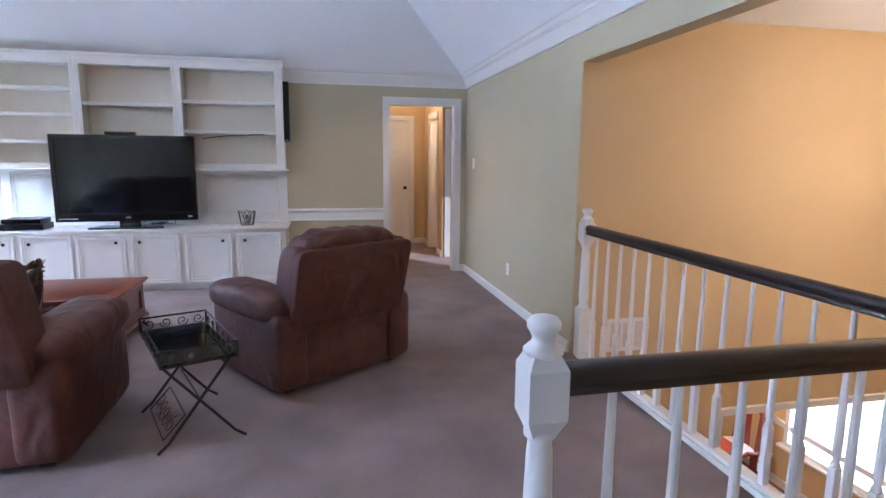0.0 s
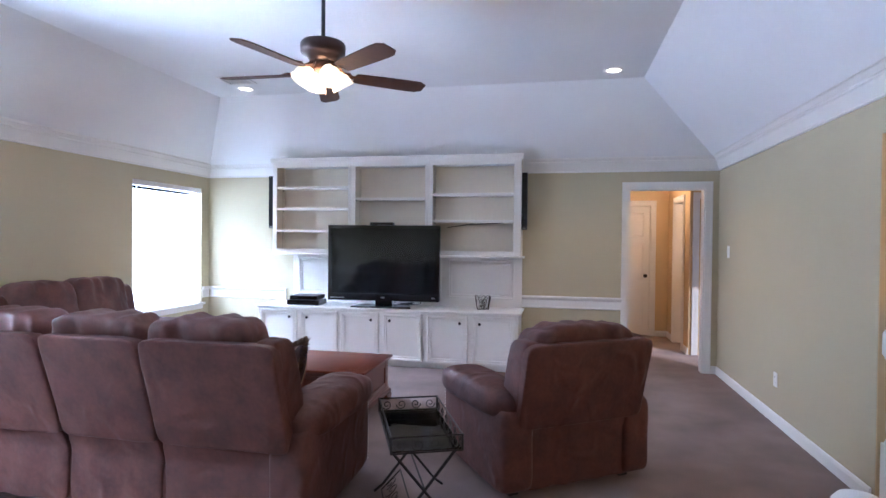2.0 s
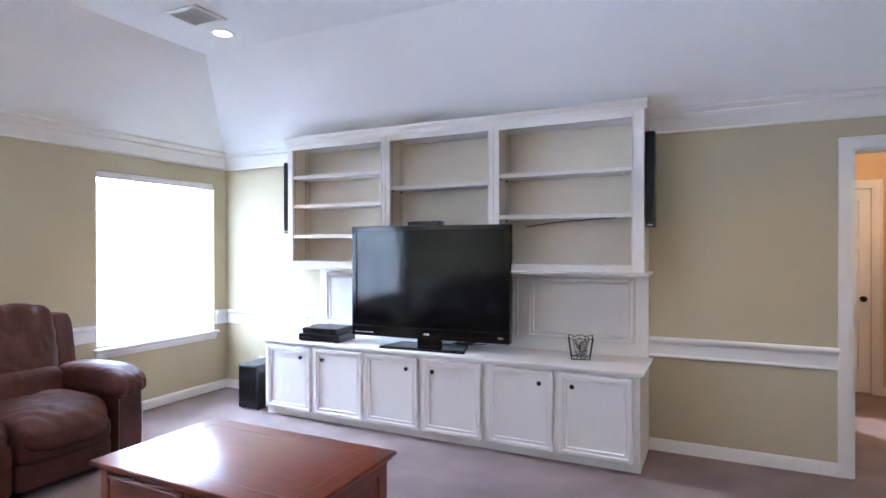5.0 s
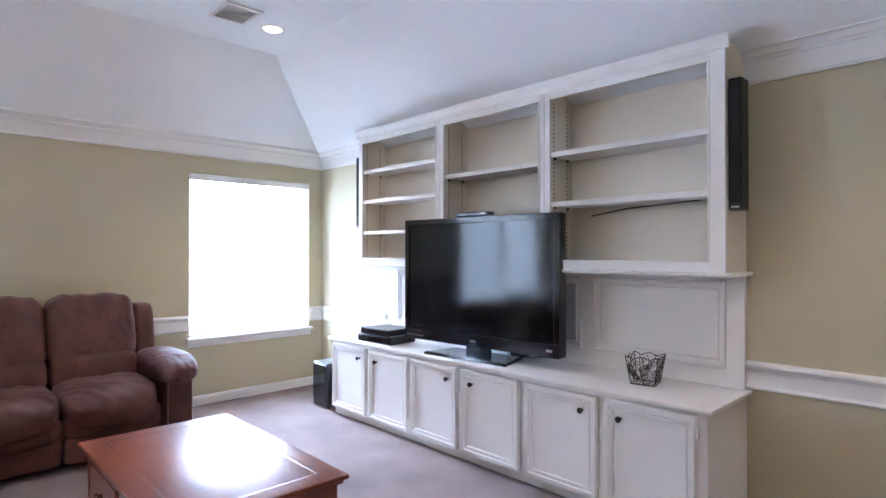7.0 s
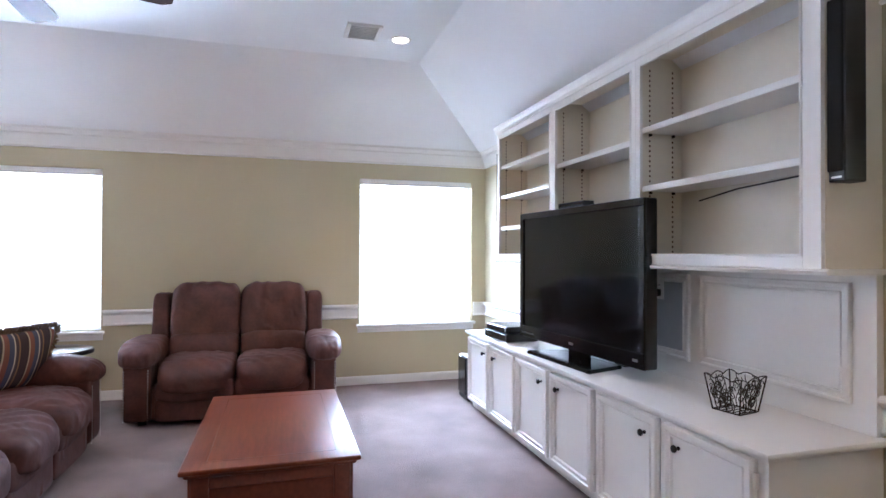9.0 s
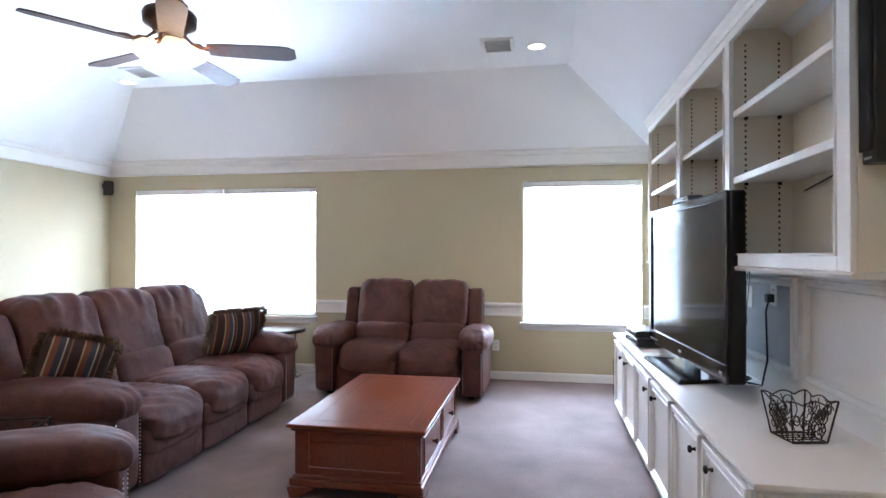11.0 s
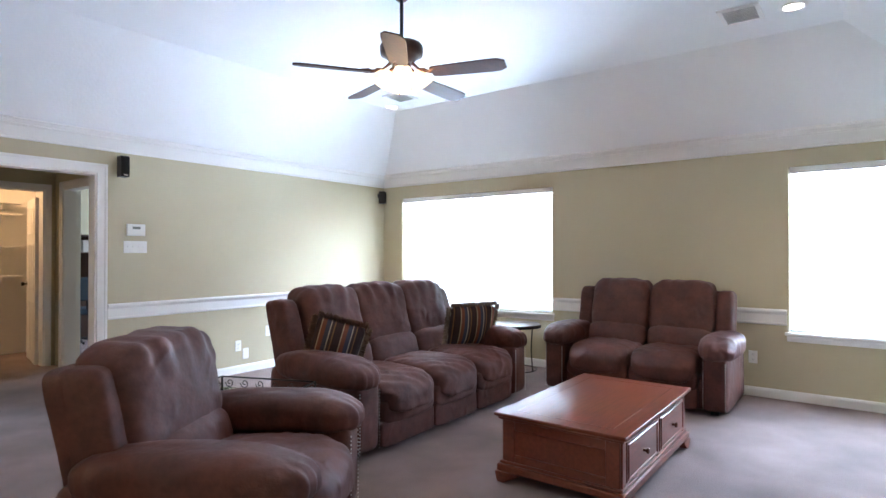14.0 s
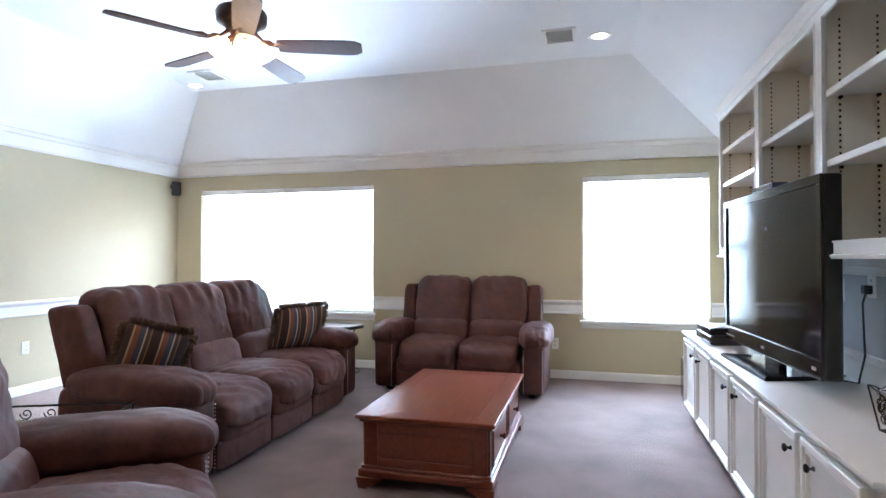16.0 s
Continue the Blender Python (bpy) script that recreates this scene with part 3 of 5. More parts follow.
railing(E + 0.06, JAMB - 0.055, E + 0.06, RAIL_Y, 0.888, "white balusters under a dark wooden handrail above the foyer")

# ---- built-in cabinets ----
BASE_Y = 7.31
COUNTER_Z = 0.655
DOORS = [(c + a, c + a + 0.465) for c in (-2.972, -1.962, -0.932) for a in (-0.488, 0.023)]


def cabinet_door(parent, x0, x1, z0, z1, knob_right):
    """Framed door with applied bead, a round knob and two hinges."""
    w, h = x1 - x0, z1 - z0
    d = part("door", box(-w / 2, w / 2, -0.018, 0, 0, h, 0.003), WHITE_OLD, parent)
    d.location = ((x0 + x1) / 2, 0, z0)
    bm = ring_frame(bmesh.new(), -w / 2 + 0.001, w / 2 - 0.001, 0.001, h - 0.001, [(0.0, -0.001), (0.0, 0.013), (0.003, 0.017), (0.022, 0.017), (0.027, 0.008), (0.036, 0.007), (0.039, 0.012), (0.046, 0.012), (0.051, -0.001)], -0.018, -1)
    part("door_bead", bm, WHITE_OLD, d)
    s = 1 if knob_right else -1
    kx = s * (w / 2 - 0.088)
    part("knob", lathe([(0.008, 0), (0.009, 0.004), (0.006, 0.008), (0.006, 0.016), (0.014, 0.020), (0.0165, 0.026), (0.013, 0.032), (0.004, 0.034)], 16, m=pose(kx, -0.018, h - 0.085, 90)), KNOB, d, "dark round metal knob", smooth=True)
    for hz in (0.07, h - 0.07):
        bm = bmesh.new()
        add_box(bm, -s * (w / 2 + 0.004) - 0.007, -s * (w / 2 + 0.004) + 0.007, -0.022, -0.002, hz - 0.028, hz + 0.028, 0.002)
        part("hinge", bm, PLASTIC, d)
    return d


for i in range(3):
    a, b = DOORS[2 * i], DOORS[2 * i + 1]
    x0 = CAB[0] if i == 0 else (DOORS[2 * i - 1][1] + a[0]) / 2
    x1 = CAB[1] if i == 2 else (b[1] + DOORS[2 * i + 2][0]) / 2
    cab = tagged(base_empty("base_cabinet", pose(0, BASE_Y, 0)), "white painted two-door base cabinet of the built-in wall unit", "cabinet", group="built-in base cabinets")
    bm = bmesh.new()
    add_box(bm, x0, x1, 0.0, N - BASE_Y - 0.004, 0.06, COUNTER_Z - 0.032)
    part("body", bm, WHITE_OLD, cab)
    part("toe_kick", box(x0, x1, 0.03, N - BASE_Y - 0.004, 0.0, 0.0599), WHITE_OLD, cab)
    cabinet_door(cab, a[0], a[1], 0.075, COUNTER_Z - 0.045, True)
    cabinet_door(cab, b[0], b[1], 0.075, COUNTER_Z - 0.045, False)
top = tagged(base_empty("worktop", pose(0, BASE_Y, 0)), "white painted continuous worktop over the base cabinets", "worktop")
smooth_sharp(part("board", box(CAB[0] - 0.03, CAB[1] + 0.03, -0.035, N - BASE_Y - 0.003, COUNTER_Z - 0.022, COUNTER_Z, 0.006, 2), WHITE, top))
part("edge_moulding", box(CAB[0] - 0.016, CAB[1] + 0.016, -0.02, N - BASE_Y - 0.003, COUNTER_Z - 0.0318, COUNTER_Z - 0.0222, 0.002), WHITE, top)

# panelled back between worktop and bookcases
HY, HB, HT = 7.565, 1.27, 2.41
BACK_Y = N - 0.035
PANELS = [(-3.22, -2.62), (-2.55, -1.36), (-1.28, -0.49)]
back = tagged(base_empty("panelled_back", pose(0, BACK_Y, 0)), "white panelled back board above the worktop", "panelling", kind="structure")
bm = bmesh.new()
add_box(bm, -3.30, CAB[1], 0, 0.034, COUNTER_Z + 0.001, HB - 0.002)
part("back_board", bm, WHITE_OLD, back)
for k, (x0, x1) in enumerate(PANELS):
    z0, z1 = COUNTER_Z + 0.10, HB - 0.055
    bm = ring_frame(bmesh.new(), x0, x1, z0, z1, [(0.0, -0.001), (0.0, 0.016), (0.004, 0.020), (0.014, 0.020), (0.02, 0.010), (0.034, 0.010), (0.037, 0.016), (0.043, 0.016), (0.048, -0.001)], 0.0, -1)
    part("panel_frame", bm, WHITE_OLD, back)
    # middle panel grey, outer two white
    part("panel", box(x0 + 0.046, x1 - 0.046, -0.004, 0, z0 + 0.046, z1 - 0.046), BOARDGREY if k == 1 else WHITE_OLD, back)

# open bookcases
BAYS = [(-3.455, -2.42, (2.085, 1.825, 1.555)), (-2.42, -1.47, (1.945,)), (-1.47, -0.40, (1.99, 1.68))]
for k, (x0, x1, levels) in enumerate(BAYS):
    bc = tagged(base_empty("wall_bookcase", pose(0, HY, 0)), "empty white open bookcase with adjustable shelves", "bookcase", group="built-in bookcases")
    dep = N - HY
    t = 0.02
    part("side_panel", box(x0, x0 + t, 0.0, dep - 0.004, HB, HT), CREAM, bc)
    part("side_panel", box(x1 - t, x1, 0.0, dep - 0.004, HB, HT), CREAM, bc)
    part("bottom_panel", box(x0 + t, x1 - t, 0.0, dep - 0.004, HB, HB + 0.03), CREAM, bc)
    part("top_panel", box(x0 + t, x1 - t, 0.0, dep - 0.004, HT - 0.03, HT), CREAM, bc)
    part("back_panel", box(x0 + t, x1 - t, dep - 0.016, dep - 0.005, HB + 0.03, HT - 0.03), CREAM, bc)
    l, r = (0.05 if k == 0 else 0.037), (0.075 if k == 2 else 0.037)
    bm = bmesh.new()
    f0, f1, g0, g1 = x0 + l, x1 - r, HB + 0.045, HT - 0.085
    for e in ((x0 + 0.001, f0, HB, HT), (f1, x1 - 0.001, HB, HT), (f0, f1, HB, g0), (f0, f1, g1, HT)):
        add_box(bm, e[0], e[1], -0.02, -0.0005, e[2], e[3], 0.0015)
    for e in ((f0, f0 + 0.009, g0, g1), (f1 - 0.009, f1, g0, g1), (f0 + 0.009, f1 - 0.009, g0, g0 + 0.009), (f0 + 0.009, f1 - 0.009, g1 - 0.009, g1)):
        add_box(bm, e[0], e[1], -0.026, -0.008, e[2], e[3], 0.002)
    part("face_frame", bm, WHITE_OLD, bc)
    for z in levels:
        bm = bmesh.new()
        add_box(bm, x0 + t + 0.004, x1 - t - 0.004, 0.004, dep - 0.02, z - 0.022, z)
        add_box(bm, x0 + t + 0.004, x1 - t - 0.004, -0.004, 0.0038, z - 0.03, z + 0.002, 0.003)
        part("shelf", bm, WHITE_OLD, bc)
        for sx in (x0 + t, x1 - t):
            for sy in (0.055, dep - 0.075):
                s = 1 if sx == x0 + t else -1
                part("shelf_clip", box(min(sx, sx + s * 0.014), max(sx, sx + s * 0.014), sy - 0.008, sy + 0.008, z - 0.036, z - 0.023, 0.002), KNOB, bc)
    for sx in (x0 + t, x1 - t):
        for sy in (0.055, dep - 0.075):
            s = 1 if sx == x0 + t else -1
            bm = bmesh.new()
            z = HB + 0.06
            while z < HT - 0.1:
                add_box(bm, min(sx, sx + s * 0.0016), max(sx, sx + s * 0.0016), sy - 0.004, sy + 0.004, z, z + 0.011)
                z += 0.027
            tagged(part("shelf_standard", bm, BRONZE, bc, "slotted metal shelf standard"), kind="stuff")
bm = bmesh.new()
moulding("x", HY, -1, HUTCH_X[0] - 0.02, HUTCH_X[1] + 0.02, [(0.02, HT - 0.045), (0.026, HT - 0.045), (0.03, HT - 0.02), (0.044, HT + 0.005), (0.048, HT + 0.02), (0.0, HT + 0.02), (0.0, HT), (0.02, HT)], bm)
moulding("x", HY, -1, HUTCH_X[0] - 0.01, HUTCH_X[1] + 0.03, [(0.0, HB - 0.022), (0.03, HB - 0.022), (0.036, HB - 0.008), (0.022, HB - 0.001), (0.0, HB - 0.001)], bm)
add_box(bm, HUTCH_X[0], HUTCH_X[1] + 0.03, HY + 0.001, N - 0.002, HB - 0.022, HB - 0.0012)
structure("trim", bm, WHITE_OLD, "white cornice and light rail of the bookcases", "moulding")
tagged(part("shelf_cable", tube([(-1.30, N - 0.03, 1.60), (-1.05, N - 0.03, 1.635), (-0.85, N - 0.03, 1.645), (-0.62, N - 0.03, 1.657)], 0.004, 6), BLACK), "thin black cable behind the bookcase shelf", "cable")


# ---- things on the worktop ----
def television():
    tv = tagged(base_empty("television", pose(-1.995, 7.485, COUNTER_Z, 0, 0, 3.8)), "large black flat television on a glossy stand, switched off", "television")
    w, z0, z1 = 1.335, 0.072, 0.958
    smooth_sharp(part("body", box(-w / 2, w / 2, -0.02, 0.055, z0, z1, 0.012, 3), BLACK, tv))
    part("rear_housing", box(-w / 2 + 0.12, w / 2 - 0.12, 0.055, 0.11, z0 + 0.10, z1 - 0.10, 0.02, 2), BLACK, tv)
    b = 0.042
    bm = bmesh.new()
    for e in ((-w / 2, w / 2, z1 - b, z1), (-w / 2, w / 2, z0, z0 + 0.085), (-w / 2, -w / 2 + b, z0 + 0.085, z1 - b), (w / 2 - b, w / 2, z0 + 0.085, z1 - b)):
        add_box(bm, e[0], e[1], -0.034, -0.0195, e[2], e[3], 0.004, 2)
    part("bezel", bm, GLOSSBLACK, tv, "glossy black bezel")
    part("screen", box(-w / 2 + b, w / 2 - b, -0.0235, -0.0202, z0 + 0.085, z1 - b), SCREEN, tv, "dark reflective screen")
    for lx0, lx1, lz0, lz1 in ((-w / 2 + 0.03, -w / 2 + 0.20, 0.028, 0.034), (-0.022, 0.022, 0.032, 0.046), (w / 2 - 0.09, w / 2 - 0.05, 0.035, 0.05)):
        part("mark", box(lx0, lx1, -0.0352, -0.0338, z0 + lz0, z0 + lz1), STEEL, tv, "small silver mark")
    part("stand_neck", box(-0.10, 0.10, 0.01, 0.05, 0.018, z0 + 0.02, 0.006), GLOSSBLACK, tv)
    bm = bmesh.new()
    pts = [(-0.36, -0.15), (0.36, -0.15), (0.29, 0.13), (-0.29, 0.13)]
    lo = [bm.verts.new((x, y, 0.0)) for x, y in pts]
    hi = [bm.verts.new((x * 0.98, y * 0.96, 0.020)) for x, y in pts]
    bm.faces.new(lo[::-1])
    bm.faces.new(hi)
    for i in range(4):
        bm.faces.new((lo[i], lo[(i + 1) % 4], hi[(i + 1) % 4], hi[i]))
    bmesh.ops.bevel(bm, geom=bm.edges[:], offset=0.005, segments=2, affect='EDGES')
    part("stand_base", bm, GLOSSBLACK, tv, "glossy black stand base")
    return tv


television()
bar = tagged(base_empty("set_top_sensor", pose(-2.02, 7.49, COUNTER_Z + 0.960, 0, 0, 4)), "small flat black receiver box on top of the television", "receiver")
part("body", box(-0.14, 0.14, -0.03, 0.05, 0.001, 0.032, 0.004), BLACK, bar)
part("front_strip", box(-0.13, 0.13, -0.0325, -0.0295, 0.008, 0.024), GLOSSBLACK, bar)


def player(z, w, h, x, label, mat=BLACK):
    p = tagged(base_empty("media_player", pose(x, 7.46, z, 0, 0, 3)), label, "media player", group="stacked media players")
    part("body", box(-w / 2, w / 2, -0.13, 0.13, 0.006, h, 0.004), mat, p)
    part("front_panel", box(-w / 2 + 0.004, w / 2 - 0.004, -0.136, -0.1295, 0.010, h - 0.004, 0.002), GLOSSBLACK, p)
    part("display", box(-0.06, 0.06, -0.1375, -0.1355, h * 0.4, h * 0.7), SCREEN, p)
    part("disc_tray", box(-w / 2 + 0.03, -0.07, -0.1378, -0.1355, h * 0.5, h * 0.62), BLACK, p)
    for fx in (-w / 2 + 0.04, w / 2 - 0.04):
        for fy in (-0.1, 0.1):
            part("foot", lathe([(0.012, 0), (0.012, 0.0065)], 10, m=pose(fx, fy, 0)), BLACK, p)
    return p


player(COUNTER_Z, 0.40, 0.065, -2.95, "black disc player lying on the white worktop")
player(COUNTER_Z + 0.065, 0.34, 0.052, -2.94, "smaller black set-top box stacked on a disc player")


def wire_basket():
    b = tagged(base_empty("wire_basket", pose(-0.83, 7.585, COUNTER_Z, 0, 0, 12)), "square dark wire basket with scrolled leaf pattern, empty", "basket")
    lo, hi, h = 0.062, 0.085, 0.15
    side_m = []
    for k in range(4):
        rot = pose(0, 0, 0, 0, 0, 90 * k)
        bm = bmesh.new()

        def wall(u, v):
            s = lo + (hi - lo) * v
            return rot @ Vector((u * s, -s, 0.004 + v * h))
        # scalloped rim
        pts = [wall(-1 + 2 * i / 24, 0.90 + 0.10 * abs(math.sin(math.pi * (i / 24) * 2 + math.pi / 2))) for i in range(25)]
        tube(pts, 0.0026, 5, bm)
        for c in range(13):
            cu, cv, r = random.uniform(-0.65, 0.65), random.uniform(0.18, 0.78), random.uniform(0.16, 0.30)
            a0 = random.uniform(0, 6.28)
            sp = [wall(max(-0.98, min(0.98, cu + r * (1 - i / 22) * math.cos(a0 + i * 0.42) * 1.1)), max(0.02, min(0.95, cv + r * 0.62 * (1 - i / 22) * math.sin(a0 + i * 0.42)))) for i in range(19)]
            tube(sp, 0.0021, 4, bm)
        for u in (-0.5, 0.0, 0.5):
            tube([wall(u + 0.13 * math.sin(j * 0.9), j / 9 * 0.93) for j in range(10)], 0.0019, 4, bm)
        part("wire_side", bm, BASKET, b)
    bm = bmesh.new()
    for sx in (-1, 1):
        for sy in (-1, 1):
            tube([(sx * lo, sy * lo, 0.004), (sx * hi, sy * hi, 0.004 + h)], 0.0032, 6, bm)
    for i in range(4):
        a, c = [(-lo, -lo), (lo, -lo), (lo, lo), (-lo, lo)][i], [(lo, -lo), (lo, lo), (-lo, lo), (-lo, -lo)][i]
        tube([(*a, 0.004), (*c, 0.004)], 0.0032, 6, bm)
    for i in range(-2, 3):
        tube([(i * 0.024, -lo, 0.004), (i * 0.024, lo, 0.004)], 0.002, 5, bm)
    part("wire_frame", bm, BASKET, b)


wire_basket()


def plate(x, y, z, rz, label, kind="outlet", w=0.072, h=0.115, toggles=1):
    """Wall plate facing local -y."""
    name = "light_switch" if kind == "switch" else "wall_outlet"
    o = tagged(base_empty(name, pose(x, y, z, 0, 0, rz)), label, "switch" if kind == "switch" else "outlet")
    part("plate", box(-w / 2, w / 2, -0.006, 0, -h / 2, h / 2, 0.002), PLASTIC, o)
    if kind == "outlet":
        for s in (-0.022, 0.022):
            part("socket", box(-0.017, 0.017, -0.0075, -0.0055, s - 0.014, s + 0.014, 0.001), PLASTIC, o)
            part("slots", add_box(box(-0.008, -0.005, -0.0079, -0.0074, s - 0.006, s + 0.006), 0.005, 0.008, -0.0079, -0.0074, s - 0.006, s + 0.006), BLACK, o)
    if kind == "switch":
        for i in range(toggles):
            cx = (i - (toggles - 1) / 2) * 0.046
            part("toggle", box(cx - 0.005, cx + 0.005, -0.018, -0.0055, -0.004, 0.012, 0.002), PLASTIC, o)
    return o


plate(-1.60, BACK_Y - 0.0045, 1.125, 0, "white outlet plate on the grey panel behind the television")
plate(-1.92, BACK_Y - 0.0045, 1.09, 0, "white cable plate on the grey panel behind the television", "plain")
plate(E, 7.455, 1.354, -90, "white light switch on the khaki wall", "switch", h=0.12)
plate(E, 6.13, 0.35, -90, "white outlet near the carpet on the khaki wall")
plate(W, 6.20, 0.356, 90, "white outlet beside the loveseat")
plate(-2.219, S, 0.299, 180, "white outlet low on the khaki wall")
plate(-2.311, S, 0.205, 180, "white cable plate low on the khaki wall", "plain")
plate(-2.604, S, 0.423, 180, "white outlet above the baseboard behind the sofa")
plate(-4.05, N, 0.30, 0, "white outlet beside the subwoofer")
plate(-1.137, S, 1.372, 180, "white four-gang switch plate under the thermostat", "switch", w=0.21, h=0.112, toggles=4)
th = tagged(base_empty("thermostat", pose(-1.135, S, 1.531, 0, 0, 180)), "white thermostat with a small grey display", "thermostat")
part("housing", box(-0.082, 0.082, -0.028, 0, -0.055, 0.055, 0.005, 2), PLASTIC, th)
part("display", box(-0.035, 0.035, -0.0295, -0.0278, 0.008, 0.032), GREYLCD, th)
bm = bmesh.new()
for i in range(3):
    add_box(bm, 0.05, 0.066, -0.031, -0.0278, -0.03 + i * 0.016, -0.022 + i * 0.016, 0.001)
part("buttons", bm, PLASTIC, th)
bm = bmesh.new()
tube([(-1.60, BACK_Y - 0.03, 1.10), (-1.60, BACK_Y - 0.045, 1.04), (-1.595, BACK_Y - 0.04, 0.80), (-1.61, BACK_Y - 0.06, 0.672), (-1.70, BACK_Y - 0.09, 0.664), (-1.80, BACK_Y - 0.10, 0.664), (-1.88, BACK_Y - 0.12, 0.67)], 0.005, 6, bm)
add_box(bm, -1.62, -1.58, BACK_Y - 0.045, BACK_Y - 0.011, 1.085, 1.125, 0.004)
tagged(part("power_cord", bm, BLACK), "black power cord plugged in behind the television", "cord")
bm = bmesh.new()
for k in range(2):
    tube([(-1.90 + 0.02 * k, BACK_Y - 0.02, 1.24), (-1.93 + 0.05 * k, BACK_Y - 0.03, 1.10), (-1.90 - 0.03 * k, BACK_Y - 0.03, 0.95), (-1.95 + 0.05 * k, BACK_Y - 0.04, 0.80), (-1.93, BACK_Y - 0.06, 0.67)], 0.0022, 5, bm)
tagged(part("speaker_wire", bm, BLACK), "thin dark wires hanging behind the television", "cable")
bm = bmesh.new()
for k in range(5):
    a0 = k * 1.3
    tube([(-1.80 + 0.05 * math.cos(a0 + i * 0.7) + k * 0.02, 7.70 + 0.03 * math.sin(a0 + i * 0.7), COUNTER_Z + 0.008 + 0.006 * k) for i in range(10)], 0.004, 5, bm)
add_box(bm, -1.84, -1.74, 7.66, 7.70, COUNTER_Z + 0.001, COUNTER_Z + 0.03, 0.005)
tagged(part("cable_bundle", bm, BLACK), "tangled black cables and adapter lying on the worktop", "cable")


def speaker(x, y, z, w, d, h, rz, label, tall):
    s = tagged(base_empty("wall_speaker", pose(x, y, z, 0, 0, rz)), label, "speaker", group="black surround speakers")
    part("cabinet", box(-w / 2, w / 2, 0, d, 0, h, 0.005, 2), BLACK, s)
    part("grille", box(-w / 2 + 0.004, w / 2 - 0.004, -0.012, 0.0005, 0.035 if tall else 0.006, h - 0.006, 0.004, 2), material("speaker_cloth", (0.012, 0.012, 0.012), 0.95, bump=0.6, fine=900), s)
    part("badge", box(-0.018, 0.018, -0.0135 if not tall else -0.002, -0.0115 if not tall else 0.0005, 0.012, 0.019), STEEL, s)
    part("bracket", box(-0.015, 0.015, d, d + 0.018, h * 0.5, h * 0.5 + 0.05), BLACK, s)
    return s


speaker(HUTCH_X[1] + 0.033, 7.575, 1.575, 0.062, 0.10, 0.645, 0, "tall slim black speaker mounted beside the bookcase", True)
speaker(HUTCH_X[0] - 0.033, 7.575, 1.575, 0.062, 0.10, 0.645, 0, "tall slim black speaker mounted beside the bookcase", True)
speaker(-0.999, S + 0.11, 2.01, 0.075, 0.09, 0.19, 180, "small black speaker high on the khaki wall", False)
speaker(W + 0.085, S + 0.10, 2.01, 0.085, 0.085, 0.17, 215, "small black speaker in the room corner", False)
sub = tagged(base_empty("subwoofer", pose(-3.72, 7.47, 0)), "black box subwoofer on the carpet beside the cabinets", "subwoofer")
part("cabinet", box(-0.115, 0.115, -0.15, 0.20, 0.012, 0.40, 0.008, 2), BLACK, sub)
part("grille", box(-0.10, 0.10, -0.163, -0.1495, 0.06, 0.385, 0.006, 2), GLOSSBLACK, sub)
for fx in (-0.09, 0.09):
    for fy in (-0.12, 0.17):
        part("foot", lathe([(0.014, 0), (0.016, 0.0125)], 10, m=pose(fx, fy, 0)), BLACK, sub)


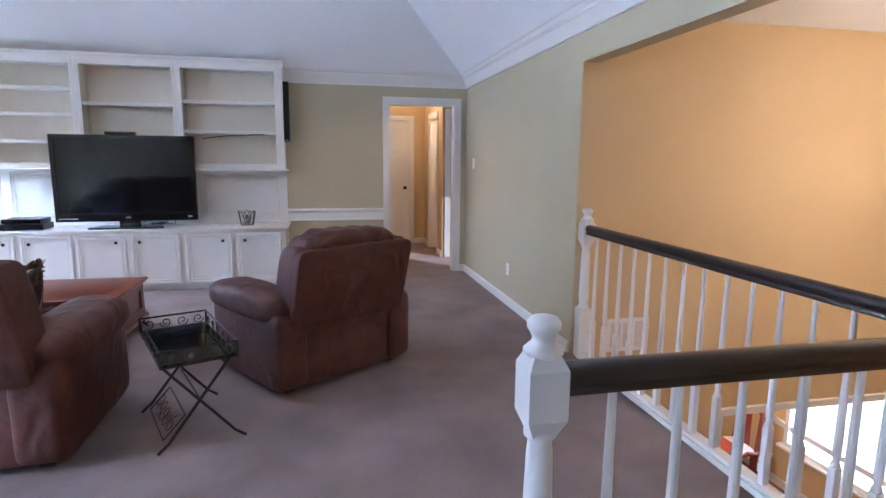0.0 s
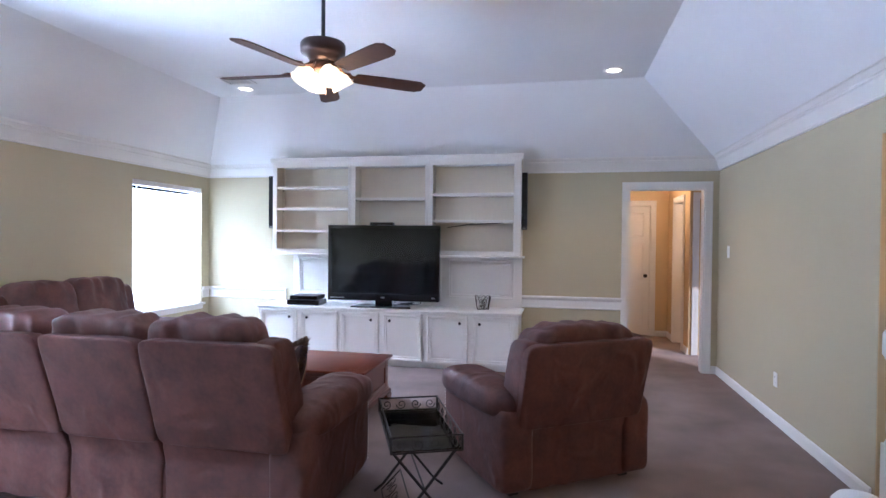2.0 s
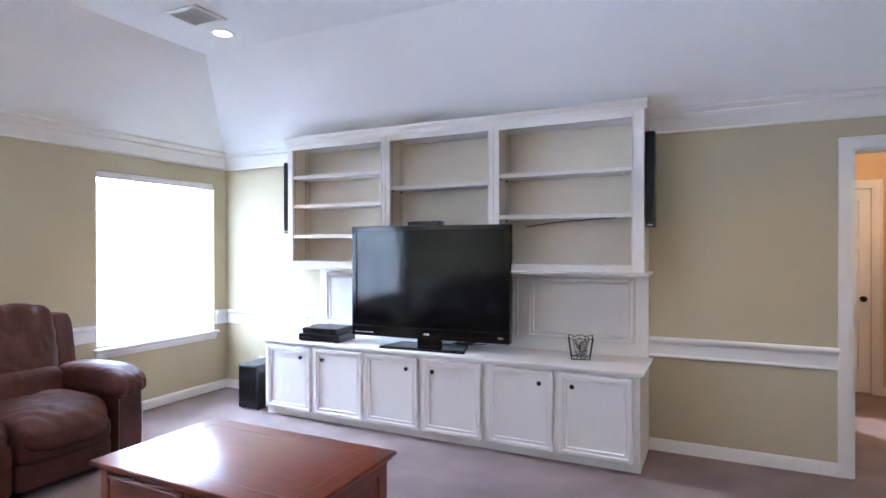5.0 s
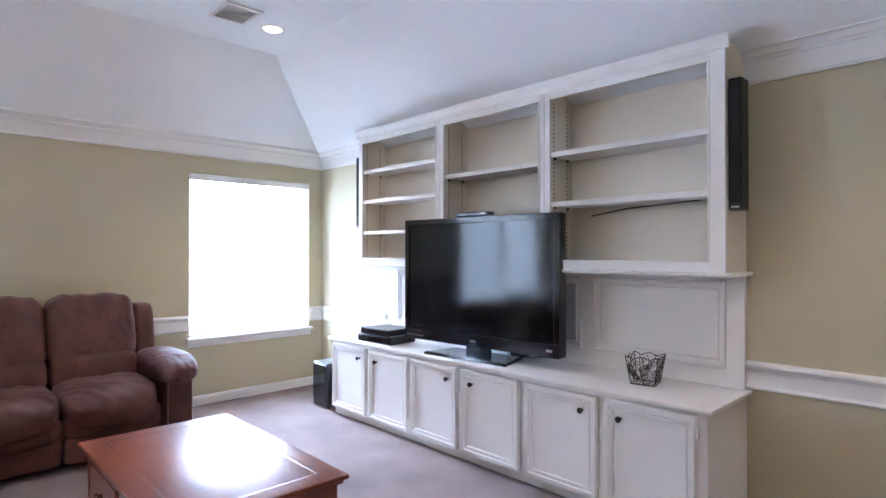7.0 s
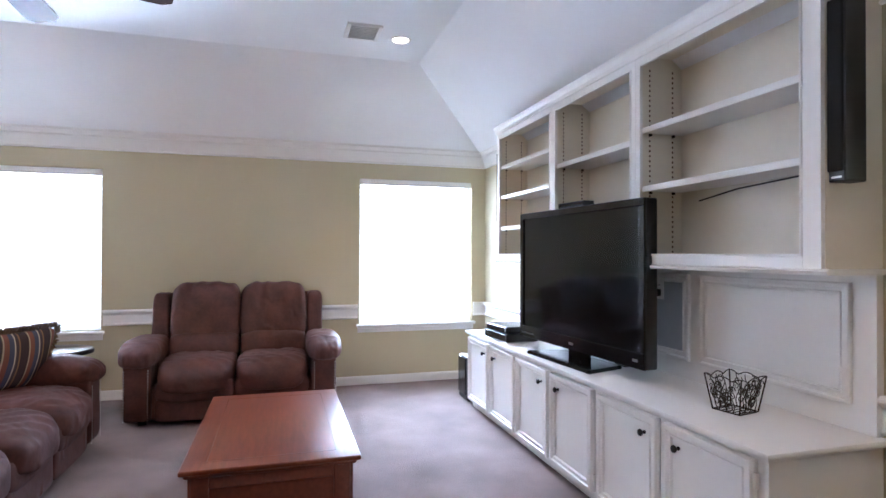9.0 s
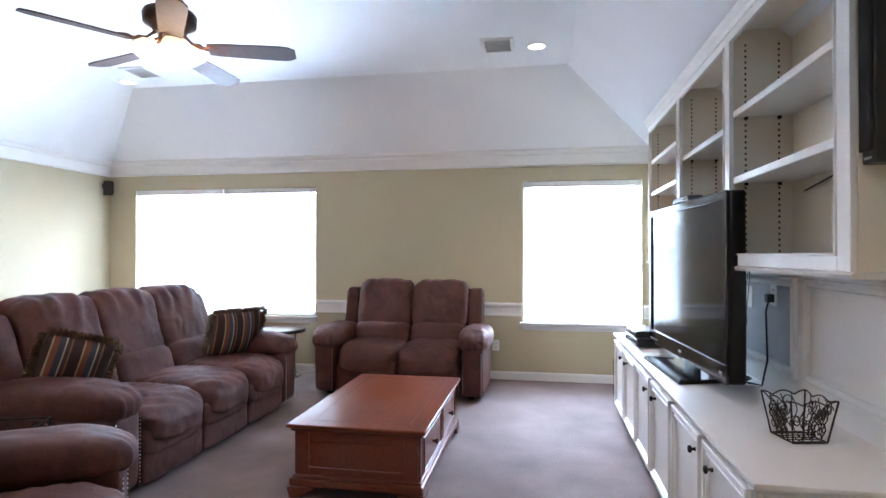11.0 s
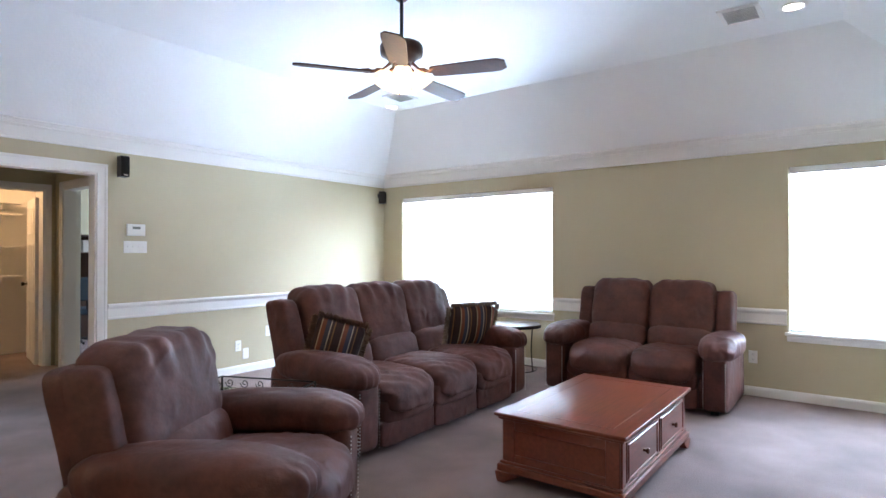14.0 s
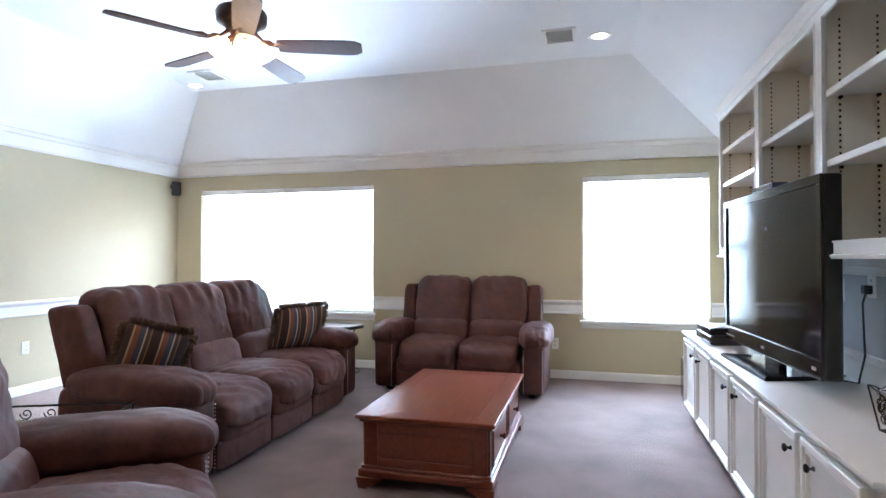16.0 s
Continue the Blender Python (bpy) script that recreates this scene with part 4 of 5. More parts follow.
# ---- seating ----
def couch(name, label, category, m, width, seats, arm=0.25, seed=0.0, recline=0.0, depth=0.92):
    """Overstuffed reclining seat; local y points forward."""
    c = tagged(base_empty(name, m), label, category)
    inner = width - 2 * arm
    sw = inner / seats
    f, rear = depth / 2, -depth / 2 + 0.12
    wing = 0.15 if seats > 1 else 0.140

    def lean(p):
        t = max(0.0, p[2] - 0.32)
        return (p[0], p[1] - t * (0.20 + recline), p[2] - t * (0.02 if seats > 1 else 0.10))

    part("base_frame", puff((width - 0.10, depth - 0.22, 0.26), (0, 0.02, 0.165), 10, 10, bend=None), LEATHER, c, smooth=True)
    for i in range(seats):
        cx = -inner / 2 + sw * (i + 0.5)
        sd = seed + i * 3.7
        lo = cx - sw / 2 - (wing if i == 0 else 0) + 0.006
        hi = cx + sw / 2 + (wing if i == seats - 1 else 0) - 0.006
        part("rear_panel", puff((hi - lo, 0.085, 0.54), ((lo + hi) / 2, rear + 0.02, 0.675), 14, 20, 0.004, 5, lean, sd), LEATHER, c, smooth=True)

        def folds(p, sd=sd):
            k = max(0.0, 0.42 - p[2]) / 0.4
            return lean((p[0], p[1] + 0.006 * k * math.sin(p[0] * 26 + 3 * noise.noise(Vector((p[0] * 5 + sd, 0, p[2] * 6)))), p[2]))
        part("rear_skirt", puff((hi - lo - 0.004, 0.070, 0.38), ((lo + hi) / 2, rear + 0.032, 0.235), 12, 24, 0.006, 9, folds, sd + 1), LEATHER, c, smooth=True)

        def gather(p, cx=cx, sd=sd):
            u = (p[0] - cx) / (sw / 2)
            g = max(0.0, min(1.0, (p[2] - 0.80) / 0.18))
            w = 0.009 * g * math.sin(p[0] * 44 + sd * 5 + 2.5 * noise.noise(Vector((p[0] * 6 + sd, p[2] * 4, 1))))
            side = 0.006 * math.sin(p[2] * 55 + sd) * max(0.0, abs(u) - 0.6)
            return lean((p[0], p[1] + 0.02 * (1 - u * u) + w + side, p[2] - 0.022 * abs(u) ** 3 * g + w * 0.6))
        part("back_cushion", puff((sw - 0.004 + (0.14 if seats == 1 else 0), 0.26, 0.50), (cx, rear + 0.155, 0.795), 6.0, 26, 0.010, 9, gather, sd + 2), LEATHER, c, smooth=True)
        part("lumbar_cushion", puff((sw - 0.010, 0.23, 0.24), (cx, rear + 0.225, 0.515), 4.0, 18, 0.007, 8, lean, sd + 3), LEATHER, c, smooth=True)

        def droop(p, cx=cx, sd=sd):
            u = (p[1] - (f - 0.30)) / 0.30
            w = 0.004 * math.sin((p[0] * 0.8 + p[1]) * 60 + sd + 3 * noise.noise(Vector((p[0] * 5, p[1] * 5, sd))))
            return (p[0], p[1], p[2] + w * (1 if p[2] > 0.37 else 0) - (0.05 * u * u * u if u > 0 else 0))
        part("seat_cushion", puff((sw - 0.006, 0.68, 0.21), (cx, f - 0.31, 0.375), 4.2, 26, 0.009, 8, droop, sd + 4), LEATHER, c, smooth=True)
        part("footrest_panel", puff((sw - 0.010, 0.12, 0.18), (cx, f - 0.070, 0.265), 4.0, 16, 0.005, 7, None, sd + 5), LEATHER, c, smooth=True)
        part("lower_front_panel", puff((sw - 0.012, 0.06, 0.17), (cx, f - 0.065, 0.125), 9, 12, 0.003, 7, None, sd + 6), LEATHER, c, smooth=True)
    for s in (-1, 1):
        ax = s * (width / 2 - arm / 2)

        def swell(p, s=s, ax=ax):
            v = (p[1] + f) / (2 * f)
            d = p[0] - ax
            pucker = 0.006 * math.sin(d * 120) * max(0.0, v - 0.86) / 0.12
            return (ax + d * (0.88 + 0.18 * v) + s * 0.006, p[1] + pucker, p[2] - 0.05 * max(0.0, 0.40 - v) - 0.02 * max(0.0, v - 0.8) / 0.2)
        part("arm_panel", puff((arm - 0.04, depth - 0.11, 0.48), (ax, 0.03, 0.275), 9, 16, 0.005, 6, None, seed + s), LEATHER, c, smooth=True)
        part("arm_pad", puff((arm + 0.06, depth - 0.10, 0.20), (ax, 0.065, 0.525), 3.0, 24, 0.007, 9, swell, seed + 9 + s), LEATHER, c, smooth=True)
        part("back_wing", puff((wing - 0.008, 0.20, 0.60), (s * (inner / 2 + wing / 2), rear + 0.115, 0.655), 6, 18, 0.005, 7, lean, seed + 20 + s), LEATHER, c, smooth=True)
        for side in (-1, 1):
            bm = bmesh.new()
            for i in range(19):
                x = ax + side * (arm / 2 - 0.038)
                lathe([(0.0052, 0), (0.0042, 0.003), (0.001, 0.0042)], 6, bm, pose(x, f - 0.026, 0.065 + i * 0.020, -90))
            tagged(part("nailhead_trim", bm, STEEL, c, "row of small metal nailheads"), kind="stuff")
    for fx in (-width / 2 + 0.14, width / 2 - 0.14):
        for fy in (-depth / 2 + 0.22, depth / 2 - 0.18):
            part("foot", box(fx - 0.03, fx + 0.03, fy - 0.03, fy + 0.03, 0.0, 0.06), BLACK, c)
    return c


couch("sofa", "brown microfibre three-seat reclining sofa with pillow-top back", "sofa", pose(-2.19, 4.05, 0) @ Matrix.Diagonal((1, 1, 1.03, 1)), 2.18, 3, arm=0.25, seed=1.3, recline=0.10, depth=1.02)
couch("loveseat", "dark brown two-seat reclining loveseat against the window wall", "loveseat", pose(-3.95, 5.38, 0, 0, 0, -90) @ Matrix.Diagonal((1, 1, 1.03, 1)), 1.62, 2, arm=0.24, seed=11.2)
couch("recliner", "brown overstuffed recliner armchair standing askew", "armchair", pose(-0.06, 4.83, 0, 0, 0, 34), 1.05, 1, arm=0.24, seed=21.9, recline=0.0, depth=0.98)


def cushion(x, y, z, rx, ry, rz, w, h, label):
    c = tagged(base_empty("throw_pillow", pose(x, y, z, rx, ry, rz)), label, "pillow", group="striped throw pillows")

    def pinch(p):
        u, v = p[0] / (w / 2), p[2] / (h / 2)
        k = max(0.0, 1 - u * u) ** 0.55 * max(0.0, 1 - v * v) ** 0.55
        return (p[0] * (1 - 0.05 * (1 - v * v)), p[1] * (0.14 + 0.9 * k), p[2] * (1 - 0.05 * (1 - u * u)))
    part("cover", puff((w, 0.17, h), (0, 0, 0), 7, 18, 0.004, 9, pinch, x), STRIPE, c, smooth=True)
    bm = bmesh.new()
    for s, quarter in ((-1, 0), (1, 0), (-1, 1), (1, 1)):
        n = int(h / 0.006)
        first = len(bm.verts)
        for i in range(n):
            z0 = -h / 2 + h * i / n
            for k in range(2):
                a, b = random.uniform(-0.014, 0.014), random.uniform(-0.012, 0.012)
                ln = random.uniform(0.028, 0.052)
                px = s * w / 2 * 0.96
                v = [bm.verts.new((px, -0.005 + a * 0.4, z0)), bm.verts.new((px, 0.005 + a * 0.4, z0 + 0.003)), bm.verts.new((px + s * ln, a + 0.003, z0 + b)), bm.verts.new((px + s * ln * 0.8, a - 0.004, z0 + b + 0.004))]
                bm.faces.new((v[0], v[1], v[2], v[3]))
                v2 = [bm.verts.new((px, a * 0.3, z0 - 0.003)), bm.verts.new((px, a * 0.3, z0 + 0.004)), bm.verts.new((px + s * ln * 0.9, -a, z0 + b * 0.5 + 0.004)), bm.verts.new((px + s * ln * 0.9, -a, z0 + b * 0.5 - 0.002))]
                bm.faces.new(v2)
        if quarter:
            bm.verts.ensure_lookup_table()
            for v in bm.verts[first:]:
                v.co = Vector((v.co.z * w / h, v.co.y, v.co.x * h / w))
    tagged(part("fringe", bm, FRINGE, c, "shaggy brown fringe along the edges"), kind="stuff")
    return c


cushion(-1.43, 4.00, 0.665, -24, -16, -45, 0.36, 0.38, "striped brown and tan throw pillow with fringe")
cushion(-2.92, 4.15, 0.655, -20, 1, -30, 0.46, 0.40, "striped brown and blue throw pillow with fringe")



# ---- tables ----
def coffee_table():
    x0, x1, y0, y1, H = -2.745, -1.445, 5.31, 6.08, 0.40
    t = tagged(base_empty("coffee_table", pose((x0 + x1) / 2, (y0 + y1) / 2, 0)), "low cherry wood coffee table with four drawers and bracket feet", "coffee table")
    hx, hy = (x1 - x0) / 2, (y1 - y0) / 2
    bm = bmesh.new()
    add_box(bm, -hx, hx, -hy, hy, H - 0.022, H, 0.007, 3)
    smooth_sharp(part("tabletop", bm, WOOD_TOP, t, "polished cherry wood top with inlaid border"))
    bm = bmesh.new()
    b = 0.10
    for e in ((-hx + b, hx - b, -hy + b, -hy + b + 0.006), (-hx + b, hx - b, hy - b - 0.006, hy - b), (-hx + b, -hx + b + 0.006, -hy + b + 0.006, hy - b - 0.006), (hx - b - 0.006, hx - b, -hy + b + 0.006, hy - b - 0.006)):
        add_box(bm, *e, H - 0.001, H + 0.0006)
    part("inlay", bm, WOOD, t)
    bm = bmesh.new()
    add_box(bm, -hx + 0.018, hx - 0.018, -hy + 0.018, hy - 0.018, H - 0.042, H - 0.0222, 0.008, 2)
    part("top_moulding", bm, WOOD, t)
    cx, cy = hx - 0.045, hy - 0.045
    part("carcass", box(-cx, cx, -cy, cy, 0.085, H - 0.042), WOOD, t)
    bm = bmesh.new()
    add_box(bm, -hx + 0.012, hx - 0.012, -hy + 0.012, hy - 0.012, 0.062, 0.105, 0.010, 2)
    add_box(bm, -hx + 0.026, hx - 0.026, -hy + 0.026, hy - 0.026, 0.105, 0.122, 0.006, 2)
    part("plinth", bm, WOOD, t)
    for sx in (-1, 1):
        for sy in (-1, 1):
            bm = bmesh.new()
            for k in range(5):
                w = 0.15 - 0.022 * k
                z = 0.062 - 0.0124 * k
                xa, xb = sorted((sx * (hx - 0.006 - 0.002 * k), sx * (hx - w)))
                ya, yb = sorted((sy * (hy - 0.006 - 0.002 * k), sy * (hy - w)))
                add_box(bm, xa, xb, ya, yb, z - 0.0124, z)
            part("bracket_foot", bm, WOOD, t)
    for sy in (-1, 1):
        for k in (-1, 1):
            xa, xb = sorted((k * 0.025, k * (cx - 0.055)))
            d = part("drawer_front", box(xa, xb, min(sy * cy, sy * (cy + 0.016)), max(sy * cy, sy * (cy + 0.016)), 0.135, H - 0.055, 0.005, 2), WOOD, t)
            bm = ring_frame(bmesh.new(), xa + 0.012, xb - 0.012, 0.147, H - 0.067, [(0.0, -0.001), (0.0, 0.004), (0.003, 0.006), (0.008, 0.006), (0.011, -0.001)], sy * (cy + 0.016), sy)
            part("drawer_bead", bm, WOOD, d)
            part("drawer_knob", lathe([(0.010, 0), (0.007, 0.008), (0.007, 0.014), (0.016, 0.020), (0.017, 0.027), (0.010, 0.032), (0.002, 0.033)], 16, m=pose((xa + xb) / 2, sy * (cy + 0.016), 0.235, -90 * sy)), BRONZE, d, smooth=True)
        for xs in (-1, 0, 1):
            xc = xs * (cx - 0.025)
            w = 0.025 if xs else 0.018
            part("stile", box(xc - w, xc + w, min(sy * cy, sy * (cy + 0.012)), max(sy * cy, sy * (cy + 0.012)), 0.122, H - 0.042, 0.003), WOOD, t)
    for sx in (-1, 1):
        q = sorted((sx * cx, sx * (cx + 0.013)))
        bm = bmesh.new()
        for e in ((-cy, -cy + 0.075, 0.122, H - 0.042), (cy - 0.075, cy, 0.122, H - 0.042), (-cy + 0.075, cy - 0.075, 0.122, 0.165), (-cy + 0.075, cy - 0.075, H - 0.095, H - 0.042)):
            add_box(bm, q[0], q[1], e[0], e[1], e[2], e[3], 0.003)
        part("side_frame", bm, WOOD, t)
    return t


coffee_table()


def tray_table():
    m = pose(-0.70, 4.06, 0, 0, 0, 23)
    t = tagged(base_empty("tray_table", m), "folding black wrought-iron tray table with glass top and scrolled rim", "side table")
    a, b, z0, z1 = 0.17, 0.33, 0.44, 0.515
    bm = bmesh.new()
    for z in (z0, z1):
        tube([(-a, -b, z), (a, -b, z), (a, b, z), (-a, b, z)], 0.005, 6, bm, closed=True)
    for sx in (-1, 1):
        for sy in (-1, 1):
            tube([(sx * a, sy * b, z0), (sx * a, sy * b, z1 + 0.004)], 0.006, 6, bm)
    part("tray_rim", bm, IRON, t)
    h = (z1 - z0)
    for side in range(4):
        L = 2 * (a if side % 2 == 0 else b)
        n = 4 if side % 2 == 0 else 6

        def at(u, v, side=side):
            if side == 0:
                return (-a + u, -b, z0 + v)
            if side == 1:
                return (a, -b + u, z0 + v)
            if side == 2:
                return (a - u, b, z0 + v)
            return (-a, b - u, z0 + v)
        for k in range(n):
            c = L * (k + 0.5) / n
            s = 1 if k < n / 2 else -1
            r = h * 0.40
            pts = [at(c + s * r * (1 - i / 26) * math.cos(math.pi * 1.0 + i * 0.42), h / 2 + r * (1 - i / 26) * math.sin(math.pi * 1.0 + i * 0.42)) for i in range(22)]
            part("rim_scroll", tube(pts, 0.0028, 5), IRON, t)
    g = part("glass_top", box(-a + 0.004, a - 0.004, -b + 0.004, b - 0.004, z0 + 0.004, z0 + 0.010), TABLEGLASS, t, "clear glass panel")
    bm = bmesh.new()
    for k in range(-2, 3):
        tube([(k * 0.07 + 0.02 * math.sin(j * 0.8 + k), -b + 2 * b * j / 12, z0) for j in range(13)], 0.0025, 5, bm)
    for k in range(8):
        cx, cy, r = random.uniform(-0.13, 0.13), random.uniform(-0.2, 0.2), random.uniform(0.03, 0.055)
        tube([(cx + r * (1 - i / 24) * math.cos(k + i * 0.42), cy + r * (1 - i / 24) * math.sin(k + i * 0.42), z0) for i in range(20)], 0.0025, 5, bm)
    part("scroll_grate", bm, IRON, t)
    for sy in (-1, 1):
        y = sy * (b - 0.035)
        part("leg", tube([(-a + 0.005, y, z0), (a - 0.02, y, 0.045), (a + 0.03, y, 0.006)], 0.0075, 6), IRON, t)
        y = sy * (b - 0.06)
        part("leg", tube([(a - 0.005, y, z0), (-a + 0.02, y, 0.045), (-a - 0.03, y, 0.006)], 0.0075, 6), IRON, t)
    part("stretcher", tube([(0, -b + 0.03, 0.235), (0, b - 0.03, 0.235)], 0.005, 6), IRON, t)
    bm = bmesh.new()
    x, z = -a + 0.05, 0.10
    for s in (-1, 1):
        tube([(x - 0.045, s * 0.205, 0.04), (x + 0.06, s * 0.205, 0.145)], 0.004, 5, bm)
    for u in (0.0, 1.0):
        tube([(x - 0.045 + 0.105 * u, -0.205, 0.04 + 0.105 * u), (x - 0.045 + 0.105 * u, 0.205, 0.04 + 0.105 * u)], 0.004, 5, bm)
    for k in range(5):
        c = -0.16 + 0.08 * k
        tube([(x + 0.05 * (1 - i / 24) * math.cos(k + i * 0.42) * 0.7, c + 0.04 * (1 - i / 24) * math.sin(k + i * 0.42), 0.092 + 0.05 * (1 - i / 24) * math.cos(k + i * 0.42) * 0.7) for i in range(20)], 0.0025, 5, bm)
    part("lower_scroll_panel", bm, IRON, t)
    return t


tray_table()
et = tagged(base_empty("end_table", pose(-4.02, 4.00, 0)), "small round end table with glossy top and thin metal legs", "side table")
part("tabletop", lathe([(0.25, 0.525), (0.262, 0.530), (0.262, 0.542), (0.255, 0.548)], 40), material("glossy_dark_top", (0.06, 0.045, 0.04), 0.06, vary=0.1, coat=0.5), et, "glossy dark round top", smooth=False)
part("top_band", lathe([(0.263, 0.515), (0.267, 0.515), (0.267, 0.540), (0.263, 0.540)], 40, cap=False), IRON, et)
for k in range(3):
    a = radians(40 + 120 * k)
    part("leg", tube([(0.235 * math.cos(a), 0.235 * math.sin(a), 0.525), (0.215 * math.cos(a), 0.215 * math.sin(a), 0.25), (0.235 * math.cos(a), 0.235 * math.sin(a), 0.006)], 0.007, 6), IRON, et)
part("lower_ring", tube([(0.218 * math.cos(i * math.pi / 16), 0.218 * math.sin(i * math.pi / 16), 0.06) for i in range(32)], 0.005, 6, closed=True), IRON, et)


# ---- ceiling things ----
def ceiling_fan():
    fx, fy = -1.477, 4.577
    f = tagged(base_empty("ceiling_fan", pose(fx, fy, 0.125)), "bronze ceiling fan with five dark wooden blades and lit glass shades", "ceiling fan")
    part("canopy", lathe([(0.030, 2.865), (0.045, 2.88), (0.062, 2.905), (0.068, TRAY_Z - 0.124)], 24), BRONZE, f, smooth=True)
    part("downrod", lathe([(0.0125, 2.575), (0.0125, 2.87)], 12), BLACK, f, smooth=True)
    part("motor_housing", lathe([(0.03, 2.445), (0.085, 2.455), (0.098, 2.475), (0.112, 2.49), (0.140, 2.503), (0.145, 2.552), (0.136, 2.570), (0.095, 2.582), (0.030, 2.590), (0.022, 2.605)], 32), material("dark_bronze_housing", (0.035, 0.018, 0.013), 0.35, metal=0.6), f, smooth=True)
    part("switch_housing", lathe([(0.02, 2.385), (0.055, 2.39), (0.062, 2.41), (0.062, 2.44), (0.05, 2.447)], 24), BRONZE, f, smooth=True)
    for k in range(5):
        ang = 181 + 72 * k
        rot = pose(0, 0, 0, 0, 0, ang)
        bm = bmesh.new()
        prof = [(0.21, 0.052), (0.25, 0.060), (0.42, 0.067), (0.60, 0.072), (0.66, 0.068), (0.70, 0.042)]
        pitch = pose(0, 0, 2.373, -12, 0, 0)
        up, dn = [], []
        for x, h in prof:
            up.append((bm.verts.new(rot @ pitch @ Vector((x, h, 0.004))), bm.verts.new(rot @ pitch @ Vector((x, -h, 0.004)))))
            dn.append((bm.verts.new(rot @ pitch @ Vector((x, h, -0.004))), bm.verts.new(rot @ pitch @ Vector((x, -h, -0.004)))))
        for i in range(len(prof) - 1):
            bm.faces.new((up[i][0], up[i][1], up[i + 1][1], up[i + 1][0]))
            bm.faces.new((dn[i][1], dn[i][0], dn[i + 1][0], dn[i + 1][1]))
            bm.faces.new((up[i][1], dn[i][1], dn[i + 1][1], up[i + 1][1]))
            bm.faces.new((dn[i][0], up[i][0], up[i + 1][0], dn[i + 1][0]))
        bm.faces.new((up[0][1], up[0][0], dn[0][0], dn[0][1]))
        bm.faces.new((up[-1][0], up[-1][1], dn[-1][1], dn[-1][0]))
        blade = part("blade", bm, BLADE, f, "dark stained wooden blade")
        bm = bmesh.new()
        for s in (-1, 1):
            tube([rot @ Vector((0.085, s * 0.012, 2.440)), rot @ Vector((0.13, s * 0.034, 2.388)), rot @ Vector((0.17, s * 0.030, 2.388)), rot @ Vector((0.19, s * 0.012, 2.376)), rot @ Vector((0.23, s * 0.035, 2.378 - s * 0.0)), rot @ Vector((0.275, s * 0.012, 2.377))], 0.0065, 6, bm)
        tube([rot @ Vector((0.075, 0, 2.440)), rot @ Vector((0.14, 0, 2.388)), rot @ Vector((0.25, 0, 2.376))], 0.008, 6, bm)
        part("blade_bracket", bm, BRONZE, blade, "scrolled bronze blade bracket")
    for k in range(4):
        a = 45 + 90 * k
        rot = pose(0, 0, 2.40, 0, 0, a)
        bm = tube([rot @ Vector((0.04, 0, 0.0)), rot @ Vector((0.062, 0, 0.012)), rot @ Vector((0.080, 0, -0.005))], 0.009, 8)
        arm = part("lamp_arm", bm, BRONZE, f)
        m = rot @ pose(0.088, 0, -0.005, 0, -32, 0) @ Matrix.Scale(0.96, 4)
        part("lamp_shade", lathe([(0.024, 0.0), (0.040, -0.012), (0.058, -0.036), (0.067, -0.066), (0.069, -0.088), (0.077, -0.108), (0.075, -0.108), (0.065, -0.088), (0.054, -0.038), (0.020, -0.004)], 24, m=m, cap=False), SHADE, arm, "lit frosted bell glass shade", smooth=True)
    part("pull_chain", tube([(0.02, 0.0, 2.385), (0.02, 0.0, 2.26)], 0.0018, 5), STEEL, f)
    part("pull_fob", lathe([(0.002, 2.235), (0.006, 2.242), (0.005, 2.258), (0.002, 2.262)], 10, m=pose(0.02, 0, 0)), BRONZE, f)


ceiling_fan()
lamp("fan_light", 'POINT', pose(-1.477, 4.577, 2.39), 20, WARM, radius=0.09)


def recessed(x, y):
    r = tagged(base_empty("recessed_light", pose(x, y, TRAY_Z)), "round white recessed ceiling light, lit", "ceiling light", group="recessed ceiling lights")
    part("trim_ring", lathe([(0.062, -0.002), (0.066, -0.008), (0.086, -0.006), (0.092, -0.0005)], 32, cap=False), WHITE, r, smooth=True)
    part("bulb", lathe([(0.001, -0.006), (0.045, -0.005), (0.063, -0.0015)], 24, cap=False), BULB, r, "glowing lamp face", smooth=True)


for x, y in ((-3.275, 6.635), (0.497, 6.63), (-3.565, 2.587)):
    recessed(x, y)
    sp = lamp("recessed_lamp", 'SPOT', pose(x, y, TRAY_Z - 0.02), 46, (1.0, 0.70, 0.42), radius=0.05)
    sp.data.spot_size, sp.data.spot_blend = radians(100), 0.6


